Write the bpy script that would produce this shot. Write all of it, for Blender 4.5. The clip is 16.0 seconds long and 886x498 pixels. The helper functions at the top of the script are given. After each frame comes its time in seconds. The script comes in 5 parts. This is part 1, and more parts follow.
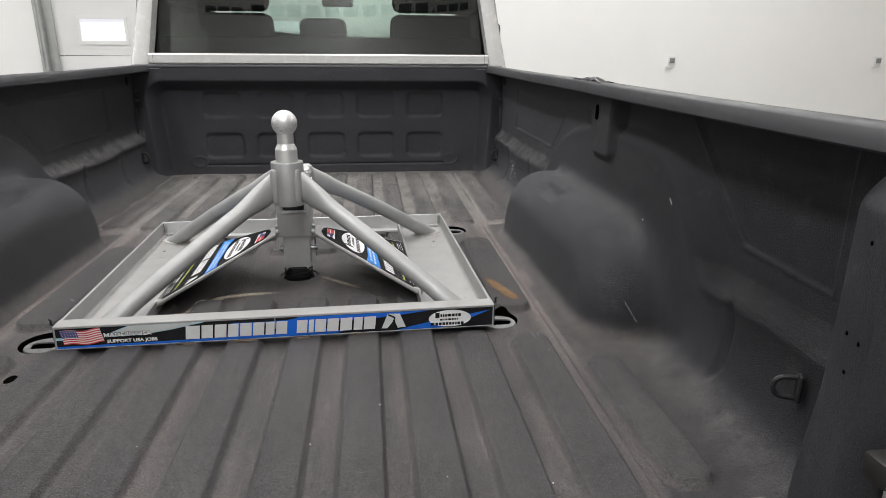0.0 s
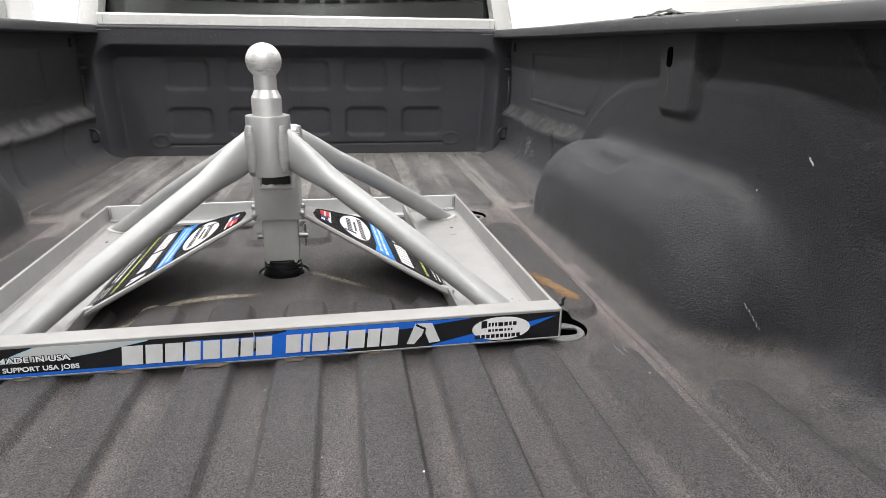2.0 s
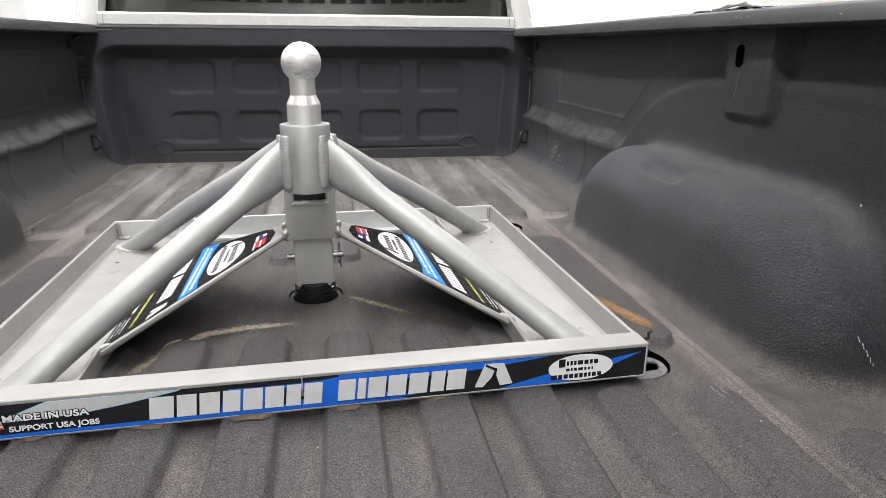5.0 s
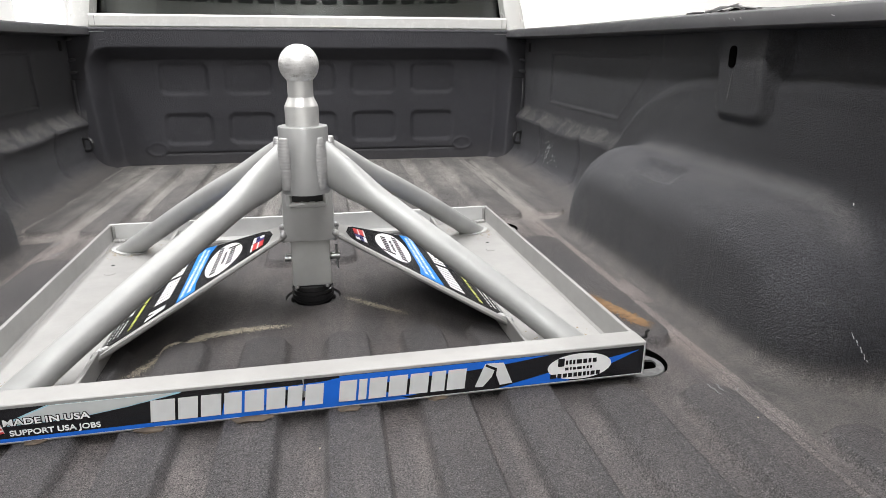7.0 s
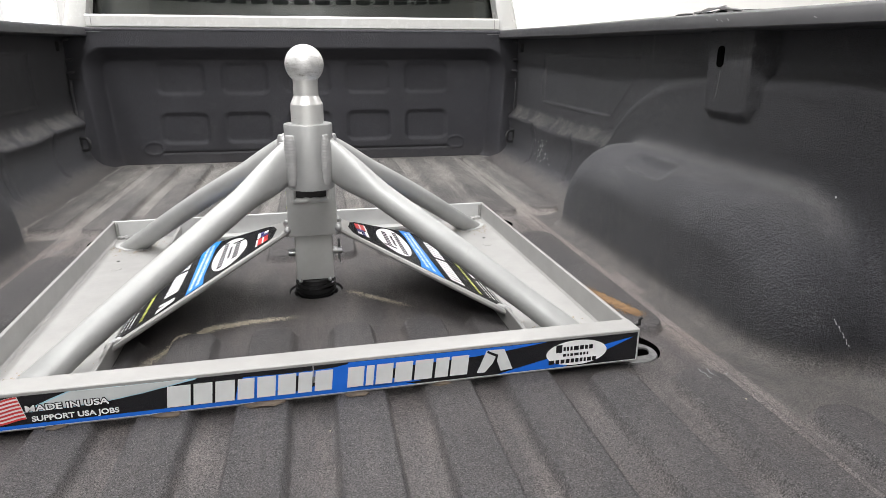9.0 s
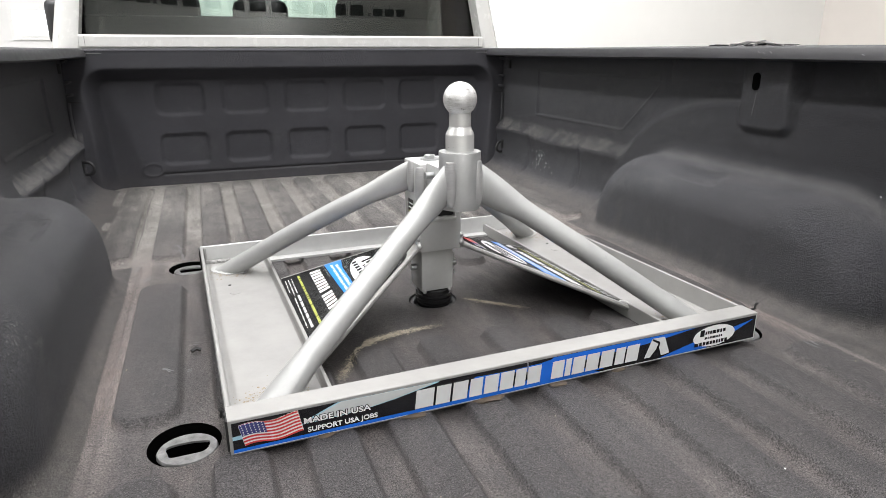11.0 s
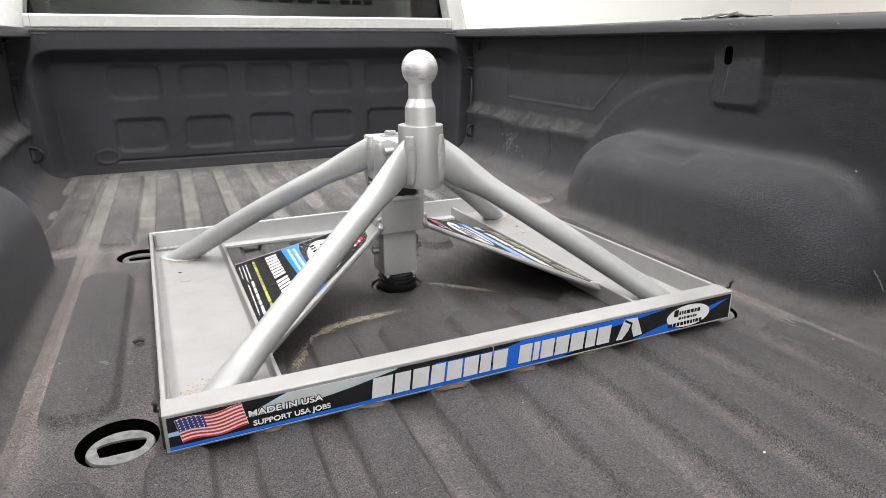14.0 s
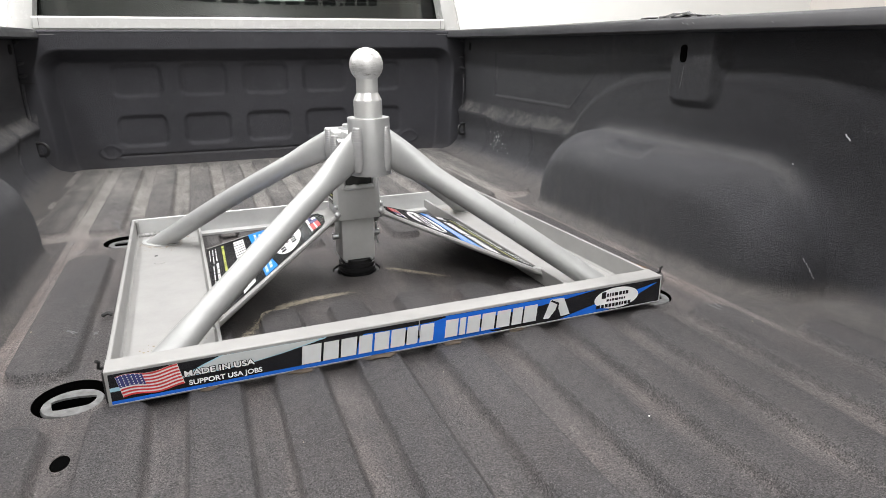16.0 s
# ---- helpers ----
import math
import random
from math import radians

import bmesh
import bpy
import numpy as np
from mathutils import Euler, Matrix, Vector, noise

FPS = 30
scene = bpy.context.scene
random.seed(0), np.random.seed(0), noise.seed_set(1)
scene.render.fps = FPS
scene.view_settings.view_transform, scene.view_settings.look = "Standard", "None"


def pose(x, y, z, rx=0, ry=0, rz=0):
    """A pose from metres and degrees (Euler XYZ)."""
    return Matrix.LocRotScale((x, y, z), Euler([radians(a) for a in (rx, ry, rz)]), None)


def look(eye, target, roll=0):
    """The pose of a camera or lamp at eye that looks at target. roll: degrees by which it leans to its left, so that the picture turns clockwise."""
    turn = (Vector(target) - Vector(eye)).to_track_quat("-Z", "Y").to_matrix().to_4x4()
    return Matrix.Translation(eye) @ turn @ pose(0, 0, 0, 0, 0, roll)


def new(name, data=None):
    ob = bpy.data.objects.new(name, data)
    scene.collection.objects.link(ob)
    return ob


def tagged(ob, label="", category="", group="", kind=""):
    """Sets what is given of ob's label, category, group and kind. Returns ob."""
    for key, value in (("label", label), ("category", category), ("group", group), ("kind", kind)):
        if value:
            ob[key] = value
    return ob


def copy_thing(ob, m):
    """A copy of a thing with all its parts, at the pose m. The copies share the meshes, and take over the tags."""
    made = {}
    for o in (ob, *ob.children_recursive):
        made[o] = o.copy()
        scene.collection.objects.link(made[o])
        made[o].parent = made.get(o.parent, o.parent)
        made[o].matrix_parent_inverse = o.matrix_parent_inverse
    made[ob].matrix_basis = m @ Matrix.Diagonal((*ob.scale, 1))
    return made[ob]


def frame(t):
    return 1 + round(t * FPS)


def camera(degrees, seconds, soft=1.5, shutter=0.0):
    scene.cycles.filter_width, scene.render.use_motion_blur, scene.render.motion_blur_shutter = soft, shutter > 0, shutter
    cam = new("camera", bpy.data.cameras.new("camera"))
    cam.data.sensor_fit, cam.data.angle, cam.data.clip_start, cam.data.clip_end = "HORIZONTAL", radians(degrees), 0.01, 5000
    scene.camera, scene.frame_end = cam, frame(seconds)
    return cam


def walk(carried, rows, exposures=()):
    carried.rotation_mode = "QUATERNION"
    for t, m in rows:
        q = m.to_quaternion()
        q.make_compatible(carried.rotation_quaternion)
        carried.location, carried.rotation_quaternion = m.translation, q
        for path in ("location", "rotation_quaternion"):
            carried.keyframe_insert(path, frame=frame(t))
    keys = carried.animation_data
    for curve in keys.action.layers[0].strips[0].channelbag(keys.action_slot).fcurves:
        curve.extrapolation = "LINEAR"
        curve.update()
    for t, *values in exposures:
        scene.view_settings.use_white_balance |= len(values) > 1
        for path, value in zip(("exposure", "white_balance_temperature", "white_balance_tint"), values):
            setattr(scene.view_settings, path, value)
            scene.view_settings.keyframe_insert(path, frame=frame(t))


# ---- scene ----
cam = camera(70.0, 16.0, soft=0.65)
PATH = [
    (0, (0.204, -1.663, 0.573), (0.427, 0.231, -0.031), 0.4),
    (0.5, (0.219, -1.665, 0.528), (0.476, 0.223, -0.077), 0.5),
    (1, (0.203, -1.54, 0.505), (0.478, 0.346, -0.102), 0.5),
    (1.5, (0.165, -1.379, 0.486), (0.452, 0.504, -0.126), 0.5),
    (2, (0.138, -1.287, 0.434), (0.436, 0.593, -0.178), 0.6),
    (2.5, (0.142, -1.234, 0.422), (0.448, 0.645, -0.192), 0.5),
    (3, (0.106, -1.17, 0.434), (0.42, 0.707, -0.18), 0.5),
    (3.5, (0.073, -1.146, 0.432), (0.389, 0.732, -0.181), 0.5),
    (4, (0.07, -1.142, 0.428), (0.382, 0.736, -0.185), 0.4),
    (6.5, (0.038, -1.149, 0.438), (0.372, 0.726, -0.172), 0.2),
    (7, (0.047, -1.147, 0.433), (0.389, 0.727, -0.177), 0.2),
    (7.5, (0.05, -1.143, 0.428), (0.4, 0.73, -0.181), 0.2),
    (8, (0.049, -1.142, 0.428), (0.406, 0.73, -0.18), 0.2),
    (8.5, (0.042, -1.15, 0.435), (0.407, 0.72, -0.174), 0.2),
    (9, (0.024, -1.181, 0.433), (0.395, 0.687, -0.176), 0.2),
    (9.5, (-0.137, -1.28, 0.483), (0.255, 0.585, -0.122), 0.1),
    (10, (-0.237, -1.279, 0.488), (0.235, 0.567, -0.119), -0.1),
    (10.2, (-0.279, -1.258, 0.485), (0.236, 0.578, -0.12), -0.1),
    (12.3, (-0.518, -1.155, 0.490), (0.290, 0.569, -0.122), -0.2),
    (12.5, (-0.527, -1.148, 0.483), (0.286, 0.572, -0.134), -0.2),
    (13, (-0.490, -1.144, 0.475), (0.331, 0.572, -0.145), -0.3),
    (13.5, (-0.413, -1.149, 0.456), (0.381, 0.578, -0.166), -0.2),
    (14, (-0.367, -1.145, 0.448), (0.370, 0.608, -0.175), -0.2),
    (14.5, (-0.310, -1.153, 0.448), (0.395, 0.613, -0.173), -0.2),
    (15, (-0.285, -1.171, 0.453), (0.405, 0.599, -0.172), -0.3),
    (15.5, (-0.275, -1.206, 0.442), (0.409, 0.569, -0.178), -0.3),
    (16, (-0.270, -1.269, 0.441), (0.402, 0.511, -0.176), -0.3),
]
EXPOSURES = [(0.0, -0.53), (0.5, -0.18), (1.0, -0.1), (1.5, -0.08), (2.5, -0.03), (4.0, 0.0), (16.0, 0.0)]
walk(cam, [(t, look(eye, target, roll)) for t, eye, target, roll in PATH], EXPOSURES)

# ---- world and large lights ----
world = bpy.data.worlds.new("room_ambient")
scene.world = world
world.use_nodes = True
world.node_tree.nodes["Background"].inputs[0].default_value = (0.9, 0.95, 1.0, 1)
world.node_tree.nodes["Background"].inputs[1].default_value = 0.05

ROOM_X0, ROOM_X1, ROOM_Y0, ROOM_Y1 = -6.0, 8.4, -7.0, 6.2
GROUND, CEILING = -0.93, 4.2
LAMP_POWER = 91.0
LAMP_SPOTS = [(0.3, y) for y in (-5.4, -3.2, -1.0, 1.5)] + [(-1.9, -3.4), (-1.9, 0.4), (-1.9, 2.7), (-4.6, 2.0)] + [(4.2, 4.6), (1.6, 5.2), (5.2, 0.8)]
for lx, ly in LAMP_SPOTS:
    lamp = bpy.data.lights.new("ceiling_lamp", "AREA")
    lamp.shape, lamp.size, lamp.size_y = "RECTANGLE", 2.2, 0.6
    lamp.energy, lamp.color = LAMP_POWER, (1.0, 0.985, 0.99)
    new("ceiling_lamp", lamp).matrix_world = pose(lx, ly, CEILING - 0.13, 0, 0, 90)


# ---- materials ----
def mat_base(name):
    m = bpy.data.materials.new(name)
    m.use_nodes = True
    return m, m.node_tree, m.node_tree.nodes["Principled BSDF"]


def link(tree, a, b):
    tree.links.new(a, b)


def node(tree, kind, **inputs):
    n = tree.nodes.new(kind)
    for key, value in inputs.items():
        n.inputs[key.replace("_", " ")].default_value = value
    return n


def noise_of(tree, scale, detail=4.0, rough=0.6, coords="Object"):
    tc = tree.nodes.new("ShaderNodeTexCoord")
    n = node(tree, "ShaderNodeTexNoise", Scale=scale, Detail=detail, Roughness=rough)
    link(tree, tc.outputs[coords], n.inputs["Vector"])
    return n.outputs["Fac"]


def ramp(tree, fac, stops):
    r = tree.nodes.new("ShaderNodeValToRGB")
    while len(r.color_ramp.elements) < len(stops):
        r.color_ramp.elements.new(0.5)
    for e, (p, c) in zip(r.color_ramp.elements, stops):
        e.position, e.color = p, (*c, 1)
    link(tree, fac, r.inputs["Fac"])
    return r.outputs["Color"]


def mixed(tree, fac, a, b):
    m = tree.nodes.new("ShaderNodeMix")
    m.data_type = "RGBA"
    for sock, v in ((m.inputs["Factor"], fac), (m.inputs["A"], a), (m.inputs["B"], b)):
        if isinstance(v, (int, float)):
            sock.default_value = v
        elif isinstance(v, tuple):
            sock.default_value = (*v, 1)
        else:
            link(tree, v, sock)
    return m.outputs["Result"]


def mathed(tree, op, a, b=0.0, c=0.0):
    m = tree.nodes.new("ShaderNodeMath")
    m.operation = op
    for i, v in enumerate((a, b, c)):
        if isinstance(v, (int, float)):
            m.inputs[i].default_value = v
        else:
            link(tree, v, m.inputs[i])
    return m.outputs[0]


def bumped(tree, bsdf, height, strength=0.3, distance=0.001):
    b = node(tree, "ShaderNodeBump", Strength=strength, Distance=distance)
    link(tree, height, b.inputs["Height"])
    link(tree, b.outputs["Normal"], bsdf.inputs["Normal"])


def paint(name, colour, rough=0.45, metal=0.0, vary=0.12, scale=9.0, grain=0.0, grain_scale=900.0, coat=0.0):
    """A painted or bare surface with soft blotches and fine grain."""
    m, t, b = mat_base(name)
    n = noise_of(t, scale, 6.0, 0.65)
    dark = tuple(c * (1 - vary) for c in colour)
    light = tuple(min(1, c * (1 + vary)) for c in colour)
    link(t, ramp(t, n, [(0.3, dark), (0.7, light)]), b.inputs["Base Color"])
    r = noise_of(t, scale * 4, 5.0, 0.7)
    link(t, mathed(t, "MULTIPLY_ADD", r, 0.25, rough - 0.12), b.inputs["Roughness"])
    b.inputs["Metallic"].default_value = metal
    b.inputs["Coat Weight"].default_value = coat
    if grain:
        bumped(t, b, noise_of(t, grain_scale, 3.0, 0.6), grain, 0.001)
    return m


def liner(name, dust_floor=False, paled=1.0, settled=1.0, tone=1.0, footed=1.0, skin=0.85, salt=2.3, level=0.52, hem=0.075, pebble=230.0, rubs=0.0):
    """Sprayed charcoal bed liner: pebbled skin, speckle, scuffs, dust where it collects, and a paler cab end."""
    m, t, b = mat_base(name)
    pebbles = noise_of(t, pebble, 3.0, 0.55)
    cells = node(t, "ShaderNodeTexVoronoi", Scale=880.0)
    cell_at = t.nodes.new("ShaderNodeTexCoord")
    link(t, cell_at.outputs["Object"], cells.inputs["Vector"])
    cell_tone = t.nodes.new("ShaderNodeSeparateColor")
    link(t, cells.outputs["Color"], cell_tone.inputs[0])
    grains = mathed(t, "MULTIPLY_ADD", mathed(t, "SUBTRACT", cell_tone.outputs[0], 0.5), 0.30, noise_of(t, 560.0, 2.0, 0.7))
    coarse = noise_of(t, 3.2, 6.0, 0.68)
    mid = noise_of(t, 26.0, 6.0, 0.7)
    if dust_floor:
        base = ramp(t, coarse, [(0.3, (0.0295, 0.0286, 0.0308)), (0.72, (0.0475, 0.0455, 0.0476))])
        pale = (0.26, 0.245, 0.235)
    else:
        base = ramp(t, coarse, [(0.3, (0.0182 * tone, 0.0184 * tone, 0.0228 * tone)), (0.72, (0.0295 * tone, 0.0297 * tone, 0.0358 * tone))])
        pale = (0.12, 0.118, 0.122)
    tc = t.nodes.new("ShaderNodeTexCoord")
    if dust_floor:
        sep = t.nodes.new("ShaderNodeSeparateXYZ")
        link(t, tc.outputs["Object"], sep.inputs[0])
        low = t.nodes.new("ShaderNodeMapRange")
        low.inputs["From Min"].default_value, low.inputs["From Max"].default_value = -0.002, -0.0128
        link(t, sep.outputs["Z"], low.inputs["Value"])
        stretch = node(t, "ShaderNodeMapping", Scale=(9.0, 1.6, 1.0))
        link(t, tc.outputs["Object"], stretch.inputs["Vector"])
        streak = node(t, "ShaderNodeTexNoise", Scale=2.2, Detail=7.0, Roughness=0.66)
        link(t, stretch.outputs[0], streak.inputs["Vector"])
        patch = mathed(t, "MULTIPLY", mathed(t, "SUBTRACT", streak.outputs["Fac"], 0.44), 3.2)
        patch.node.use_clamp = True
        ahead = t.nodes.new("ShaderNodeMapRange")
        ahead.interpolation_type = "SMOOTHSTEP"
        ahead.inputs["From Min"].default_value, ahead.inputs["From Max"].default_value = 0.05, 1.15
        ahead.inputs["To Max"].default_value = 1.6
        link(t, sep.outputs["Y"], ahead.inputs["Value"])
        grime = mathed(t, "MULTIPLY", mathed(t, "MULTIPLY_ADD", low.outputs[0], 0.20, 0.13), mathed(t, "MULTIPLY_ADD", patch, 1.15, 0.35))
        grime = mathed(t, "MULTIPLY", grime, mathed(t, "MULTIPLY_ADD", mid, 1.5, 0.15))
        front_dust = mathed(t, "MULTIPLY", ahead.outputs[0], mathed(t, "MULTIPLY_ADD", low.outputs[0], 0.44, 0.42))
        front_dust = mathed(t, "MULTIPLY", mathed(t, "MULTIPLY", front_dust, mathed(t, "MULTIPLY_ADD", streak.outputs["Fac"], 2.9, -0.63)), mathed(t, "MULTIPLY_ADD", mid, 1.3, 0.3))
        edge_dust = t.nodes.new("ShaderNodeMapRange")
        edge_dust.interpolation_type = "SMOOTHSTEP"
        edge_dust.inputs["From Min"].default_value, edge_dust.inputs["From Max"].default_value = 0.545, 0.580
        edge_dust.inputs["To Max"].default_value = 0.21
        link(t, mathed(t, "ABSOLUTE", sep.outputs["X"]), edge_dust.inputs["Value"])
        swept = t.nodes.new("ShaderNodeMapRange")
        swept.interpolation_type = "SMOOTHSTEP"
        swept.inputs["From Min"].default_value, swept.inputs["From Max"].default_value = -0.75, -0.15
        swept.inputs["To Min"].default_value, swept.inputs["To Max"].default_value = 0.1, 2.8
        link(t, sep.outputs["Y"], swept.inputs["Value"])
        side_dust = mathed(t, "MULTIPLY", mathed(t, "MULTIPLY", edge_dust.outputs[0], swept.outputs[0]), mathed(t, "MULTIPLY_ADD", mid, 1.6, 0.1))
        side_dust = mathed(t, "MULTIPLY", side_dust, mathed(t, "MULTIPLY_ADD", low.outputs[0], 0.92, 0.08))
        rise = t.nodes.new("ShaderNodeMapRange")
        rise.interpolation_type = "SMOOTHSTEP"
        rise.inputs["From Min"].default_value, rise.inputs["From Max"].default_value = 0.006, 0.085
        link(t, sep.outputs["Z"], rise.inputs["Value"])
        base = mixed(t, rise.outputs[0], base, ramp(t, coarse, [(0.3, (0.0212, 0.021, 0.0246)), (0.72, (0.0345, 0.034, 0.0388))]))
        fac = mathed(t, "ADD", mathed(t, "ADD", grime, front_dust), side_dust)
        fac = mathed(t, "MULTIPLY", fac, mathed(t, "MULTIPLY_ADD", rise.outputs[0], -0.72, 1.0))
        fac.node.use_clamp = True
        soil = ramp(t, noise_of(t, 7.0, 4.0, 0.6), [(0.35, (0.168, 0.138, 0.127)), (0.65, (0.204, 0.179, 0.170))])
        soil = mixed(t, ahead.outputs[0], soil, ramp(t, noise_of(t, 9.0, 5.0, 0.65), [(0.35, (0.150, 0.142, 0.134)), (0.65, (0.235, 0.224, 0.210))]))
        base = mixed(t, fac, base, soil)
    else:
        scuff = mathed(t, "MULTIPLY", mathed(t, "SUBTRACT", mid, 0.56), 4.0)
        scuff.node.use_clamp = True
        broad = mathed(t, "MULTIPLY", mathed(t, "SUBTRACT", coarse, 0.47), 2.6)
        broad.node.use_clamp = True
        base = mixed(t, mathed(t, "MULTIPLY", scuff, mathed(t, "MULTIPLY", broad, 0.55)), base, (0.15, 0.145, 0.14))
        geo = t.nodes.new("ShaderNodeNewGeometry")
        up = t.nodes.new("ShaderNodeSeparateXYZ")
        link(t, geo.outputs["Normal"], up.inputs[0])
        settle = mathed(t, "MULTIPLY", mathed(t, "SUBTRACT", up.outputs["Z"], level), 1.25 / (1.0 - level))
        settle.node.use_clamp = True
        pos = t.nodes.new("ShaderNodeSeparateXYZ")
        link(t, tc.outputs["Object"], pos.inputs[0])
        # base colour grows paler toward the cab, broken up by noise
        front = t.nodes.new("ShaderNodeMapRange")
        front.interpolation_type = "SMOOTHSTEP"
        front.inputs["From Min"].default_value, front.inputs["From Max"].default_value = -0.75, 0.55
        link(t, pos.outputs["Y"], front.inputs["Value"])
        paling = mathed(t, "MULTIPLY", front.outputs[0], mathed(t, "MULTIPLY_ADD", mid, 0.8, 0.05))
        paling.node.use_clamp = True
        base = mixed(t, mathed(t, "MULTIPLY", paling, 0.9 * paled), base, (0.140, 0.142, 0.153))
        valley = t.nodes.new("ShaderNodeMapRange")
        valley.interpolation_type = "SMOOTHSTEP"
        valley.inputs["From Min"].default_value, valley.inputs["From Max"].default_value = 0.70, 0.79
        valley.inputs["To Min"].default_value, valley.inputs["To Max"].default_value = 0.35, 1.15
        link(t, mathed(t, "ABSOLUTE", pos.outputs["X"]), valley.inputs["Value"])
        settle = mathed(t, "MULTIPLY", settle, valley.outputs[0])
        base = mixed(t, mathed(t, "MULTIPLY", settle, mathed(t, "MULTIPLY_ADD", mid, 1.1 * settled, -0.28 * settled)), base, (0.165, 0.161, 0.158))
        foot = t.nodes.new("ShaderNodeMapRange")
        foot.interpolation_type = "SMOOTHSTEP"
        foot.inputs["From Min"].default_value, foot.inputs["From Max"].default_value = hem, -0.012
        link(t, pos.outputs["Z"], foot.inputs["Value"])
        thin = t.nodes.new("ShaderNodeMapRange")
        thin.interpolation_type = "SMOOTHSTEP"
        thin.inputs["From Min"].default_value, thin.inputs["From Max"].default_value = -0.95, -0.35
        thin.inputs["To Min"].default_value = 0.25
        link(t, pos.outputs["Y"], thin.inputs["Value"])
        ledge = mathed(t, "SUBTRACT", 1.0, mathed(t, "MULTIPLY", mathed(t, "ABSOLUTE", mathed(t, "SUBTRACT", pos.outputs["Z"], mathed(t, "MULTIPLY_ADD", noise_of(t, 13.0, 3.0, 0.6), 0.05, 0.155))), 36.0))
        ledge = mathed(t, "MULTIPLY", ledge, 2.2)
        ledge.node.use_clamp = True
        blot = mathed(t, "MULTIPLY", mathed(t, "SUBTRACT", noise_of(t, 16.0, 5.0, 0.65), 0.38), 4.0)
        blot.node.use_clamp = True
        outer = mathed(t, "GREATER_THAN", mathed(t, "ABSOLUTE", pos.outputs["X"]), 0.8145)
        base = mixed(t, mathed(t, "MULTIPLY", mathed(t, "MULTIPLY", ledge, outer), mathed(t, "MULTIPLY", mathed(t, "MULTIPLY", blot, mathed(t, "MULTIPLY_ADD", front.outputs[0], 0.85, 0.15)), 1.0 * settled)), base, (0.17, 0.166, 0.162))
        # rubbed pebble tops along the hump's crest, with sparkle painted in as pale specks
        crest = mathed(t, "SUBTRACT", 1.0, mathed(t, "MULTIPLY", mathed(t, "ABSOLUTE", mathed(t, "SUBTRACT", up.outputs["Z"], 0.50)), 2.6))
        crest.node.use_clamp = True
        inner = mathed(t, "LESS_THAN", mathed(t, "ABSOLUTE", pos.outputs["X"]), 0.770)
        worn = mathed(t, "MULTIPLY", mathed(t, "SUBTRACT", noise_of(t, 8.0, 3.0, 0.5), 0.44), 5.0)
        worn.node.use_clamp = True
        glint_speck = mathed(t, "MULTIPLY", mathed(t, "SUBTRACT", noise_of(t, 240.0, 3.0, 0.6), 0.53), 9.0)
        glint_speck.node.use_clamp = True
        base = mixed(t, mathed(t, "MULTIPLY", mathed(t, "MULTIPLY", crest, inner), mathed(t, "MULTIPLY", mathed(t, "MULTIPLY", worn, glint_speck), rubs)), base, (0.19, 0.19, 0.19))
        tall = node(t, "ShaderNodeMapping", Scale=(70.0, 70.0, 7.0))
        link(t, tc.outputs["Object"], tall.inputs["Vector"])
        drip = node(t, "ShaderNodeTexNoise", Scale=1.0, Detail=5.0, Roughness=0.7)
        link(t, tall.outputs[0], drip.inputs["Vector"])
        run = mathed(t, "MULTIPLY", mathed(t, "SUBTRACT", drip.outputs["Fac"], 0.50), 6.0)
        run.node.use_clamp = True
        low_run = t.nodes.new("ShaderNodeMapRange")
        low_run.inputs["From Min"].default_value, low_run.inputs["From Max"].default_value = 0.115, 0.03
        link(t, pos.outputs["Z"], low_run.inputs["Value"])
        base = mixed(t, mathed(t, "MULTIPLY", mathed(t, "MULTIPLY", run, low_run.outputs[0]), mathed(t, "MULTIPLY", mathed(t, "MULTIPLY", inner, front.outputs[0]), 0.55 * rubs)), base, (0.13, 0.122, 0.112))
        base = mixed(t, mathed(t, "MULTIPLY", mathed(t, "MULTIPLY", mathed(t, "MULTIPLY", foot.outputs[0], thin.outputs[0]), footed), mathed(t, "MULTIPLY_ADD", mid, 1.5, -0.15)), base, (0.155, 0.14, 0.128))
        rubbed = mathed(t, "MULTIPLY", mathed(t, "SUBTRACT", noise_of(t, 11.0, 9.0, 0.8), 0.57), 7.0)
        rubbed.node.use_clamp = True
        base = mixed(t, mathed(t, "MULTIPLY", rubbed, min(0.4, 0.42 * settled ** 2)), base, (0.14, 0.138, 0.136))
    speckle = mathed(t, "MINIMUM", mathed(t, "MAXIMUM", mathed(t, "MULTIPLY_ADD", grains, 4.4 if dust_floor else salt, -1.17 if dust_floor else 1.0 - 0.5 * salt), 0.2), 2.3)
    salted = t.nodes.new("ShaderNodeVectorMath")
    salted.operation = "SCALE"
    link(t, base, salted.inputs[0])
    link(t, speckle, salted.inputs["Scale"])
    base = salted.outputs[0]
    bright = mathed(t, "GREATER_THAN", cell_tone.outputs[1], 0.955)
    base = mixed(t, mathed(t, "MULTIPLY", bright, 0.38 if dust_floor else 0.2), base, pale)
    link(t, base, b.inputs["Base Color"])
    link(t, mathed(t, "MULTIPLY_ADD", mid, 0.3, 0.45), b.inputs["Roughness"])
    b.inputs["Specular IOR Level"].default_value = 0.4
    bumped(t, b, mathed(t, "ADD", mathed(t, "MULTIPLY", pebbles, 320.0 / pebble), grains), skin, 0.0026)
    return m


